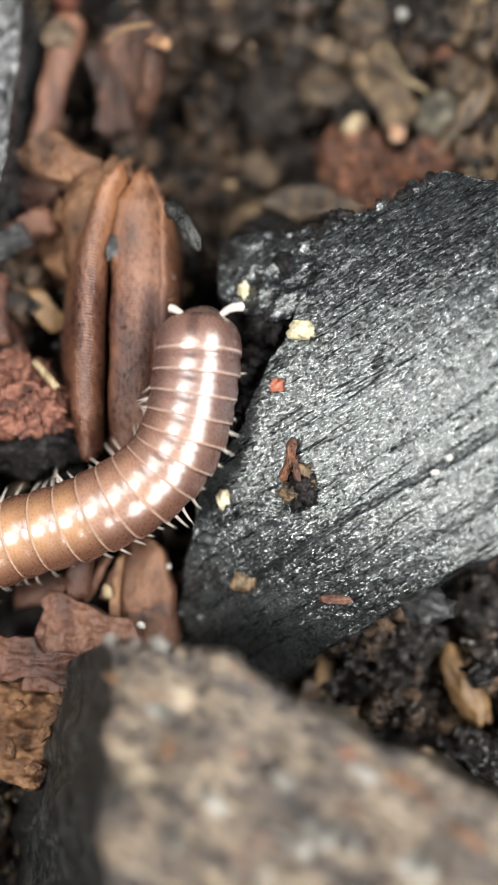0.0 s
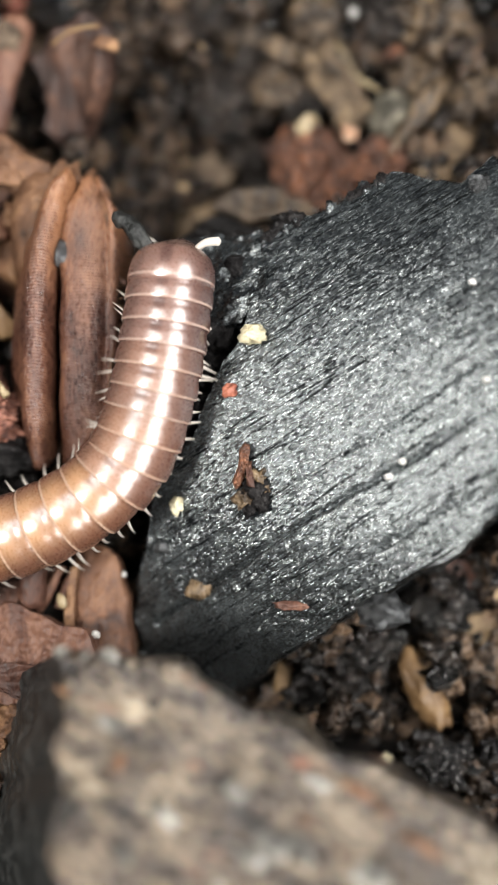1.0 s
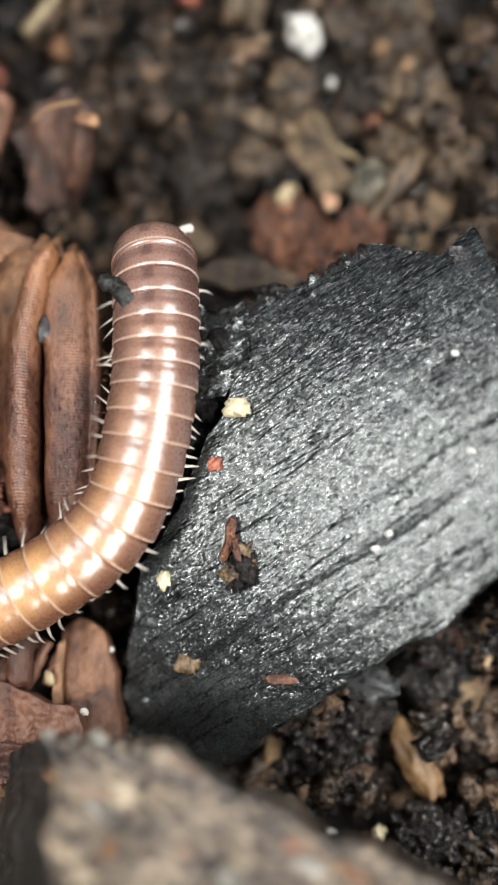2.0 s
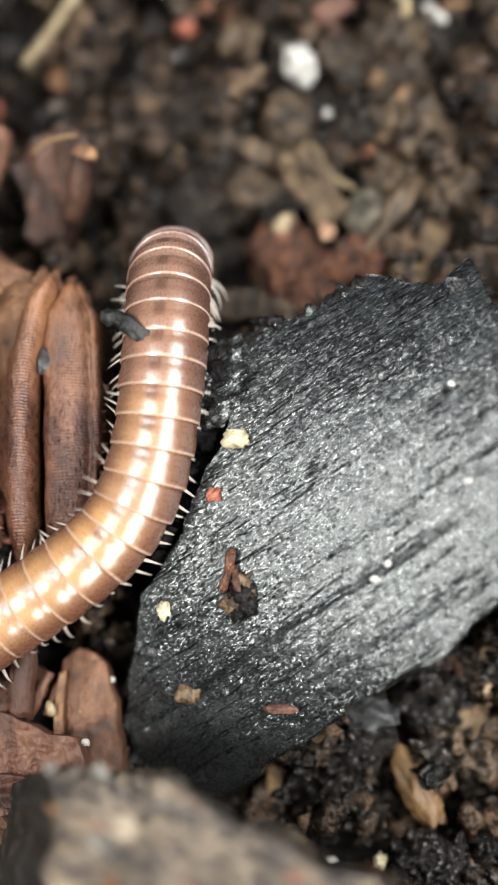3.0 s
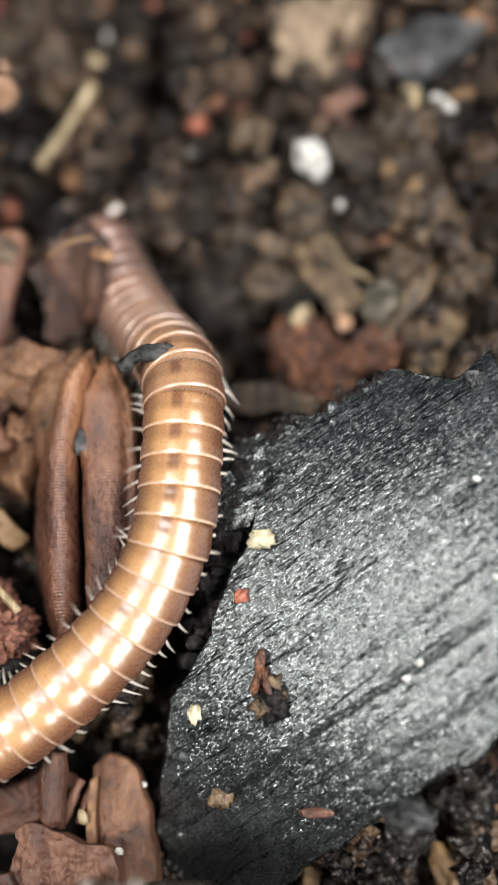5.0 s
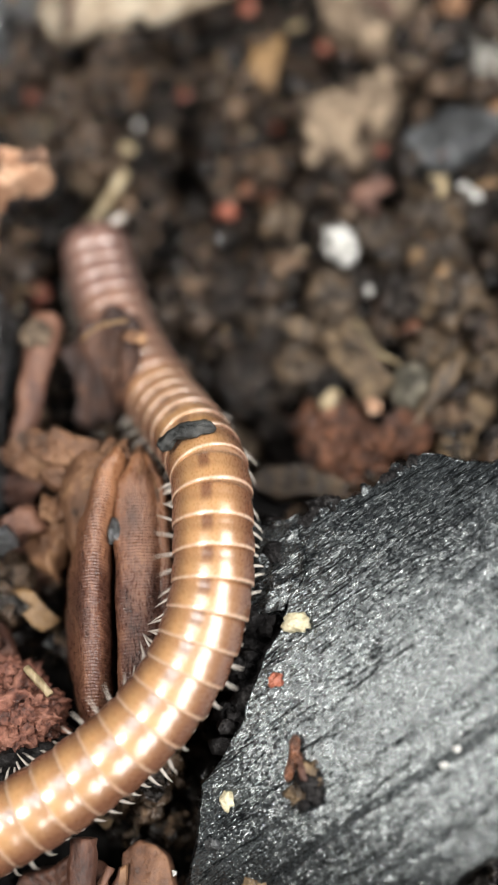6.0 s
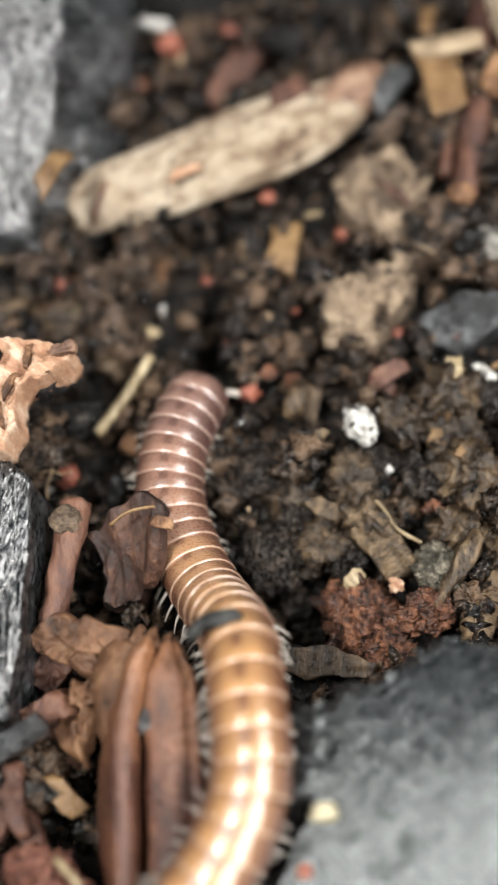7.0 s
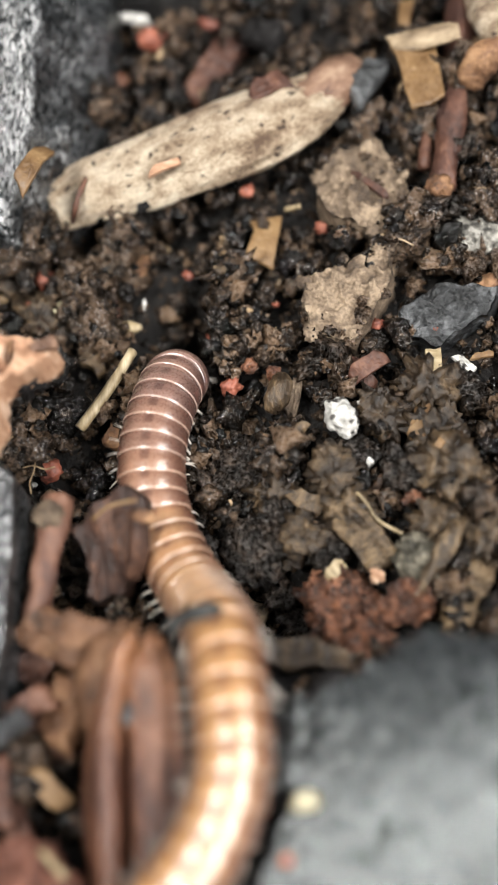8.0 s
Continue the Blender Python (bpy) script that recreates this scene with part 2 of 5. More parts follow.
LEAF = mat("dry_yellow_leaf", [(0.085, 0.045, 0.018), (0.18, 0.105, 0.045), (0.31, 0.205, 0.10)], 4, stretch=(1.5, 0.8, 1), fine=26, bump=0.6, rough=(0.35, 0.65), obj=0.25, contrast=1.2, grain=0.5)
DULL_LEAF = mat("dull_tan_leaf", [(0.09, 0.06, 0.035), (0.25, 0.185, 0.115), (0.42, 0.33, 0.22)], 4, stretch=(0.8, 2.0, 1), fine=30, bump=0.6, rough=(0.4, 0.7), contrast=2.0, grain=0.6)
STRAW = mat("pale_straw", [(0.11, 0.08, 0.042), (0.28, 0.215, 0.12), (0.50, 0.42, 0.28)], 6, stretch=(3, 0.5, 1), fine=30, bump=0.3, rough=(0.35, 0.6), obj=0.2)
WOOD_CHIP = mat("orange_wood", [(0.24, 0.11, 0.06), (0.46, 0.27, 0.165), (0.70, 0.53, 0.40)], 4, stretch=(0.7, 2.6, 1), turn=40, fine=26, bump=0.8, rough=(0.5, 0.8), thick=0.03)
GREY_STONE = mat("grey_stone", [(0.008, 0.0086, 0.009), (0.026, 0.028, 0.0295), (0.13, 0.136, 0.14)], 7, contrast=2.2, grain=1.0, fine=34, bump=1.0, rough=(0.25, 0.6), thick=0.03, spec=0.7)
ROCK = mat("mottled_stone", [(0.022, 0.0195, 0.018), (0.078, 0.061, 0.048), (0.19, 0.143, 0.095), (0.50, 0.41, 0.29)], 5, stretch=(0.6, 1.5, 1), turn=25, fine=28, bump=1.0, rough=(0.14, 0.45), grain=1.1, contrast=2.0, spec=0.9, ior=1.6,
           thick=0.05, speck=((0.26, 0.10, 0.05), 7.0, 0.66), facet=(16, 0.5))
# near-black for the stone's shaded side; also the grey flake's own colour
FLANK_SHADE_AND_FLAKE = mat("flank_shade_and_grey_flake", [(0.006, 0.0066, 0.006), (0.018, 0.019, 0.018), (0.06, 0.06, 0.056)], 7, fine=22, bump=1.0, rough=(0.35, 0.7), thick=0.02, grain=0.9, spec=0.4)
LEG = mat("leg_cuticle", [(0.42, 0.37, 0.32), (0.62, 0.57, 0.51)], 20, fine=60, bump=0.1, rough=(0.25, 0.4))
HEAD_M = mat("head_cuticle", [(0.05, 0.03, 0.025), (0.12, 0.075, 0.06)], 12, fine=60, bump=0.1, rough=(0.2, 0.35), coat=0.4)


def ring_material(name, dark, body, pale, pitch):
    """Glossy cuticle, with a dark line along the back and a pale hind margin on every ring."""
    m = mat(name, [tuple(0.8 * c for c in body), body, tuple(min(1, 1.18 * c) for c in body)], 5, fine=70, bump=0.06, rough=(0.24, 0.34), spec=1.0, coat=0.3, sss=0.08, ior=1.7)
    t = m.node_tree
    n, l = t.nodes, t.links
    b = n["Principled BSDF"]
    base = b.inputs["Base Color"].links[0].from_socket
    tc = n.new("ShaderNodeTexCoord")
    sp = n.new("ShaderNodeSeparateXYZ")
    l.new(tc.outputs["Object"], sp.inputs[0])

    def band(value, lo, hi):
        r = n.new("ShaderNodeMapRange")
        r.inputs["From Min"].default_value, r.inputs["From Max"].default_value = lo * S, hi * S
        l.new(value, r.inputs[0])
        return r.outputs[0]

    def over(fac, colour, below):
        x = n.new("ShaderNodeMixRGB")
        x.inputs[2].default_value = (*colour, 1)
        l.new(fac, x.inputs[0])
        l.new(below, x.inputs[1])
        return x.outputs[0]

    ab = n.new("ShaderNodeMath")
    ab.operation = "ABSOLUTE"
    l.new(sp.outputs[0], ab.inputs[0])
    mid = band(ab.outputs[0], 0.042, 0.020)
    front = band(sp.outputs[1], -0.12 * pitch, 0.22 * pitch)
    mul = n.new("ShaderNodeMath")
    mul.operation = "MULTIPLY"
    l.new(mid, mul.inputs[0])
    l.new(front, mul.inputs[1])
    # each ring's colour darkens outwards to both sides
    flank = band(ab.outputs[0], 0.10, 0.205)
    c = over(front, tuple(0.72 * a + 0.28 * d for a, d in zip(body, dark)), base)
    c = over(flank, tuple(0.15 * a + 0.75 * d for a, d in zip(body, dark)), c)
    c = over(mul.outputs[0], tuple(0.25 * a + 0.65 * d for a, d in zip(body, dark)), c)
    edge = n.new("ShaderNodeMath")
    edge.operation = "MULTIPLY"
    l.new(band(sp.outputs[1], -0.395 * pitch, -0.43 * pitch), edge.inputs[0])
    l.new(band(sp.outputs[1], -0.497 * pitch, -0.48 * pitch), edge.inputs[1])
    c = over(edge.outputs[0], pale, c)
    l.new(c, b.inputs["Base Color"])
    return m


PITCH = 0.165
TONES = (((0.075, 0.036, 0.03), (0.225, 0.130, 0.102), (0.46, 0.33, 0.27)), ((0.10, 0.04, 0.026), (0.30, 0.165, 0.108), (0.45, 0.30, 0.22)), ((0.11, 0.036, 0.024), (0.45, 0.245, 0.105), (0.58, 0.40, 0.28)))


def tone(u):
    """Dark, body and margin colours of a ring; u runs from 0 (mauve, behind the head) to 2 (amber)."""
    i = min(1, int(u))
    return [tuple(a + (b - a) * (u - i) for a, b in zip(p, q)) for p, q in zip(TONES[i], TONES[i + 1])]


STAGES = (0.0, 0.5, 1.0, 1.5, 2.0)
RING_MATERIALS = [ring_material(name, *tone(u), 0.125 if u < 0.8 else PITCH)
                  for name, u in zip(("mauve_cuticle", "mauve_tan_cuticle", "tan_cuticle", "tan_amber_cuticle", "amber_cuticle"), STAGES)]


# ---- shapes ----
def part(name, bm, material, parent=None, label="", m=None, smooth=True):
    me = bpy.data.meshes.new(name)
    bm.transform(Matrix.Scale(S, 4))
    bmesh.ops.recalc_face_normals(bm, faces=bm.faces)
    for f in bm.faces:
        f.smooth = smooth
    bm.to_mesh(me)
    bm.free()
    for x in material if isinstance(material, (list, tuple)) else (material,):
        me.materials.append(x)
    ob = new(name, me)
    if parent is not None:
        ob.parent = parent
    if m is not None:
        ob.matrix_basis = m
    return tagged(ob, label)


def at(x, y, z, rx=0, ry=0, rz=0):
    return pose(x * S, y * S, z * S, rx, ry, rz)


def solo(name, bm, material, m, label, category, group="", smooth=True):
    return tagged(part(name, bm, material, None, "", m, smooth), label, category, group)


def base(name, m, label, category, group=""):
    ob = new(name)
    ob.matrix_basis = m
    return tagged(ob, label, category, group)


def fbm(p, octaves=4, lac=2.1, gain=0.5):
    a, f, total = 1.0, 1.0, 0.0
    for _ in range(octaves):
        total += a * noise.noise(p * f)
        a, f = a * gain, f * lac
    return total


def loft(sections, caps=True):
    bm = bmesh.new()
    rows = [[bm.verts.new(p) for p in s] for s in sections]
    k = len(rows[0])
    for a, b in zip(rows, rows[1:]):
        for i in range(k):
            bm.faces.new((a[i], a[(i + 1) % k], b[(i + 1) % k], b[i]))
    if caps:
        bm.faces.new(rows[0])
        bm.faces.new(rows[-1])
    return bm


def spline(points, steps=8):
    """Catmull-Rom through the points."""
    p = [Vector(q) for q in points]
    p = [2 * p[0] - p[1]] + p + [2 * p[-1] - p[-2]]
    out = []
    for i in range(1, len(p) - 2):
        for k in range(steps):
            t = k / steps
            out.append(0.5 * ((2 * p[i]) + (p[i + 1] - p[i - 1]) * t + (2 * p[i - 1] - 5 * p[i] + 4 * p[i + 1] - p[i + 2]) * t * t
                              + (3 * p[i] - p[i - 1] - 3 * p[i + 1] + p[i + 2]) * t * t * t))
    out.append(p[-2])
    return out


def tube(points, radius, sides=8, seed=0.0, wob=0.0, flat=1.0, steps=6, up=(0, 0, 1)):
    """A rod along the points; radius is a function of 0..1 along it. flat squeezes it along its up direction."""
    c = spline(points, steps)
    out = []
    for i, p in enumerate(c):
        d = (c[min(i + 1, len(c) - 1)] - c[max(i - 1, 0)]).normalized()
        side = d.cross(Vector(up))
        side = side.normalized() if side.length > 1e-4 else Vector((1, 0, 0))
        top = side.cross(d)
        r = radius(i / (len(c) - 1))
        ring = []
        for k in range(sides):
            a = 2 * math.pi * k / sides
            rr = r * (1 + wob * fbm(Vector((math.cos(a) * 1.5 + seed, math.sin(a) * 1.5, i * 0.35)), 3))
            ring.append(p + side * math.cos(a) * rr + top * math.sin(a) * rr * flat)
        out.append(ring)
    return loft(out)


def lump(rx, ry, rz, seed, sub=3, rough=0.3, freq=1.6, octaves=4, gain=0.5):
    bm = bmesh.new()
    bmesh.ops.create_icosphere(bm, subdivisions=sub, radius=1.0)
    for v in bm.verts:
        p = v.co.copy()
        k = 1 + rough * fbm(p * freq + Vector((seed * 7.3, seed * 1.7, 3)), octaves, 2.3, gain)
        v.co = Vector((p.x * rx, p.y * ry, p.z * rz)) * k
    return bm


def resample(outline, n, jag, seed, freq=3.0):
    pts = [Vector((*p[:2], 0)) for p in outline]
    seg = [(pts[(i + 1) % len(pts)] - pts[i]).length for i in range(len(pts))]
    total, out = sum(seg), []
    for k in range(n):
        d, i = total * k / n, 0
        while d > seg[i]:
            d -= seg[i]
            i += 1
        p = pts[i].lerp(pts[(i + 1) % len(pts)], d / seg[i])
        q = p * freq + Vector((seed * 5.1, 2.2, seed))
        out.append(p + Vector((fbm(q, 4), fbm(q + Vector((9, 4, 2)), 4), 0)) * jag)
    return out


def slab(outline, top, thick, seed, n=64, rings=8, jag=0.03, bevel=0.04, relief=0.02, freq=4.0, flare=0.0, stretch=(1, 1), centre=None, lean=(0, 0)):
    """A flat piece with the given outline: top(x, y) is its upper face, thick its depth, flare how far its foot reaches out."""
    edge = resample(outline, n, jag, seed)
    c = Vector((*centre, 0)) if centre else sum(edge, Vector()) / n
    low = []

    def pt(p, z):
        w = Vector((p.x * stretch[0], p.y * stretch[1], 0)) * freq
        return Vector((p.x, p.y, z + relief * fbm(w + Vector((seed, seed, 1)), 5)))

    for f in (0.3, 0.8):
        low.append([pt(Vector((*lean, 0)) + c.lerp(p, f * (1 + flare)), top(p.x, p.y) - thick) for p in edge])
    for k in range(5):
        f = 1 - k / 4
        tilt = Vector((*lean, 0)) * f
        low.append([pt(tilt + c.lerp(p, 1 + flare * f + 0.035 * fbm(p * 5 + Vector((0, 0, k * 0.9 + seed)), 3)), top(p.x, p.y) - bevel - (thick - bevel) * f) for p in edge])
    high = []
    for k in range(rings):
        f = 1 - bevel / 2 / max(0.2, (edge[0] - c).length) * (k == 0) - (k / rings) ** 1.0 * 0.98
        ring = []
        for p in edge:
            q = c.lerp(p, f)
            ring.append(pt(q, top(q.x, q.y)))
        high.append(ring)
    return loft(low + high)


def husk(points, width, depth, thick=0.04, ribs=0, sides=20, seed=1.0, steps=8, up=(0, 0, 1), tip=0.25, rough=0.06):
    """A half-shell along the points, open below, with ribs along its back."""
    c = spline(points, steps)
    out = []
    for i, p in enumerate(c):
        u = i / (len(c) - 1)
        d = (c[min(i + 1, len(c) - 1)] - c[max(i - 1, 0)]).normalized()
        side = d.cross(Vector(up)).normalized()
        top = side.cross(d)
        low = tip[0] + (tip[1] - tip[0]) * u if isinstance(tip, tuple) else tip
        w = low + (1 - low) * math.sin(math.pi * min(1, max(0, u))) ** 0.6
        ring = []
        for inner in (0, 1):
            for k in range(sides):
                q = k / (sides - 1)
                a = math.pi * (-0.08 + 1.16 * (q if not inner else 1 - q))
                r = 1 + (0.035 * math.cos(ribs * a) if ribs else 0) + rough * fbm(Vector((a * 1.3, u * 5, seed)), 4)
                x, z = math.cos(a) * width * w * r, math.sin(a) * depth * w * r
                if inner:
                    x, z = x * (1 - thick / width), z - thick
                ring.append(p + side * x + top * z)
        out.append(ring)
    return loft(out)


def flake(length, width, thick, seed, bend=0.1, n=40, jag=0.05, twist=0.0):
    """A thin torn chip of leaf, bark or wood, curled along its length."""
    rnd = random.Random(seed)
    corners = ((-1, -0.8), (-0.4, -1), (0.35, -0.9), (0.95, -1), (1, 0.1), (0.8, 0.95), (0.1, 0.8), (-0.6, 1), (-0.9, 0.2))
    outline = [((a + rnd.uniform(-0.2, 0.16)) * length / 2, (b + rnd.uniform(-0.25, 0.2)) * width / 2) for a, b in corners]
    return slab(outline, lambda x, y: -bend * (2 * x / length) ** 2 + twist * x * y, thick, seed, n=n, rings=6, jag=jag * width, bevel=thick * 0.4,
                relief=thick * 0.35, freq=6 / width)


def clump(r, seed, material, m, label):
    """A crumbly clump of earth: a rough core and the crumbs that stick to it."""
    thing = base("earth_clump", m, label, "earth", "red earth clumps")
    part("core", lump(*r, seed, 5, 0.42, 2.2, 7, 0.64), material, thing)
    rnd = random.Random(seed)
    for k in range(16):
        a, b, g = rnd.uniform(0, 6.28), rnd.uniform(0.1, 1.3), rnd.uniform(0.02, 0.06)
        p = Vector((math.cos(a) * math.cos(b) * r[0], math.sin(a) * math.cos(b) * r[1], math.sin(b) * r[2])) * 0.95
        part("crumb", lump(g, g * rnd.uniform(0.7, 1.2), g * 0.8, seed + 7 * k, 3, 0.6, 2.2, 5, 0.62), material, thing, "", at(*p, 0, 0, 45 * k))


# ---- the ground ----
def bump_at(x, y, cx, cy, rx, ry, h):
    return h * math.exp(-((x - cx) / rx) ** 2 - ((y - cy) / ry) ** 2)


def soil_z(x, y):
    p = Vector((x, y, 0.3))
    z = 0.13 * fbm(p * 0.9, 3) + 0.11 * fbm(p * 3.2, 4)
    z += bump_at(x, y, -1.9, -0.3, 1.0, 1.6, 0.55) - bump_at(x, y, -0.2, 0.6, 0.35, 1.2, 0.25) - bump_at(x, y, 1.6, -1.5, 0.5, 0.45, 0.3)
    z -= bump_at(x, y, -0.45, 4.35, 0.22, 0.24, 0.75) + bump_at(x, y, -0.85, 3.2, 0.35, 0.5, 0.15) + bump_at(x, y, 0.0, 2.05, 0.4, 0.3, 0.55)
    edge = max(abs(x) - 9, abs(y - 2) - 9, 0)
    return z if edge < 6 else -0.05


def ground():
    near = np.arange(-4.0, 4.001, 0.045)
    xs = np.concatenate([[-150, -60, -25, -12, -7], near, [7, 12, 25, 60, 150]])
    ys = np.concatenate([[-150, -60, -25, -12, -6.5], np.arange(-4.0, 8.501, 0.05), [12, 25, 60, 150]])
    verts = [(x * S, y * S, (soil_z(x, y) - 0.08) * S) for y in ys for x in xs]
    w = len(xs)
    faces = [(j * w + i, j * w + i + 1, (j + 1) * w + i + 1, (j + 1) * w + i) for j in range(len(ys) - 1) for i in range(w - 1)]
    me = bpy.data.meshes.new("ground")
    me.from_pydata(verts, [], faces)
    for f in me.polygons:
        f.use_smooth = True
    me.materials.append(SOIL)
    return tagged(new("ground", me), "dark moist potting soil, crumbly and uneven", "soil", kind="structure")


GRID = 0.02
AREA = (-2.3, 2.7, -2.6, 7.4)
PILE = np.full((int((AREA[3] - AREA[2]) / GRID) + 1, int((AREA[1] - AREA[0]) / GRID) + 1), -9.0)


def heap(x, y, z, r):
    """Raise the surface on which smaller pieces lie by a clod."""
    gx, gy = np.arange(PILE.shape[1]) * GRID + AREA[0] - x, np.arange(PILE.shape[0]) * GRID + AREA[2] - y
    i, j = np.where(np.abs(gy) < r)[0], np.where(np.abs(gx) < r)[0]
    if len(i) and len(j):
        d = r * r - gy[i][:, None] ** 2 - gx[j][None, :] ** 2
        box = np.ix_(i, j)
        PILE[box] = np.maximum(PILE[box], np.where(d > 0, z + 0.7 * np.sqrt(np.maximum(d, 0)), -9))


def pile_z(x, y):
    return max(soil_z(x, y) - 0.08, PILE[int((y - AREA[2]) / GRID), int((x - AREA[0]) / GRID)])


def scatter(name, material, count, shapes, sizes, label, category, seed, sink=0.2, clear=(), heave=0.0, tilt=0.6, piled=True, smooth=False, big=None):
    """Many small pieces in one mesh, strewn over the soil; piled ones lie on top of the clods. Those over the size big[0] are parts of the ground, called big[1]."""
    rnd = random.Random(seed)
    all_v, all_f, start = [], [], 0
    shared = {}
    for _ in range(count):
        x, y = rnd.uniform(AREA[0], AREA[1]), rnd.uniform(AREA[2], AREA[3])
        if any(((x - a) / c) ** 2 + ((y - b) / d) ** 2 < 1 for a, b, c, d in clear):
            continue
        which = rnd.randrange(len(shapes))
        v, f = shapes[which]
        r = sizes[0] * (sizes[1] / sizes[0]) ** (rnd.random() ** 2.2)
        turn = np.array(Euler([rnd.uniform(-tilt, tilt), rnd.uniform(-tilt, tilt), rnd.uniform(0, 6.28)]).to_matrix())
        z = (pile_z(x, y) if piled else soil_z(x, y)) + r * (0.5 - sink) + rnd.uniform(-heave, heave)
        if not piled:
            heap(x, y, z, r)
        if big and r > big[0]:
            step = round(r / 0.05)
            if (which, step) not in shared:
                me = bpy.data.meshes.new(big[1])
                me.from_pydata((v * 0.05 * step * S).tolist(), [], f.tolist())
                me.polygons.foreach_set("use_smooth", [smooth] * len(f))
                me.materials.append(material)
                shared[which, step] = me
            ob = new(big[1], shared[which, step])
            ob.parent = GROUND
            ob.matrix_basis = Matrix.Translation((x * S, y * S, z * S)) @ Matrix(turn.tolist()).to_4x4()
            continue
        all_v.append((v @ turn.T * r + np.array([x, y, z])) * S)
        all_f.append(f + start)
        start += len(v)
    v, f = np.concatenate(all_v), np.concatenate(all_f)
    me = bpy.data.meshes.new(name)
    me.from_pydata(v.tolist(), [], f.tolist())
    me.polygons.foreach_set("use_smooth", [smooth] * len(me.polygons))
    me.materials.append(material)
    return tagged(new(name, me), label, category, kind="stuff")


def shape_arrays(makers):
    out = []
    for bm in makers:
        bmesh.ops.triangulate(bm, faces=bm.faces)
        bm.verts.index_update()
        out.append((np.array([v.co[:] for v in bm.verts]), np.array([[v.index for v in f.verts] for f in bm.faces])))
        bm.free()
    return out


GROUND = ground()

# ---- the charcoal block ----
def charcoal_top(x, y):
    z = 0.94 + 0.2 * x + 0.16 * y
    z -= 0.16 * max(0, y - 0.1) ** 2 + 0.06 * max(0, 0.7 - x) ** 2  # it is faintly domed
    z -= 0.10 * max(0, 0.42 * x - 0.9 * y - 0.55) ** 1.6  # the near rim bends down
    z -= 0.2 * max(0, -0.02 - y - 0.3 * x) ** 2  # the worn near corner slopes away
    z += 0.008 * min(1.0, max(0.0, 2.2 * (0.1 * x - 0.9 * y - 0.42))) * fbm(Vector((x * 18, y * 18, 8)), 4, 2.1, 0.6)  # and is crumbling
    g = 0.86 * x + 0.5 * y, -0.5 * x + 0.86 * y
    z += 0.003 * fbm(Vector((g[0] * 0.7, g[1] * 5, 1)), 3)
    for where, deep in ((0.62, 0.006), (-0.62, 0.05), (-0.95, 0.02), (-0.40, 0.015)):
        line = where + 0.05 * noise.noise(Vector((g[0] * 1.5, where, 0))) + 0.012 * noise.noise(Vector((g[0] * 9, where, 2)))
        z -= deep * math.exp(-((g[1] - line) / 0.013) ** 2) * max(0.0, min(1.0, 0.5 + 1.5 * noise.noise(Vector((g[0] * 0.9, where * 5, 4)))))
    return z


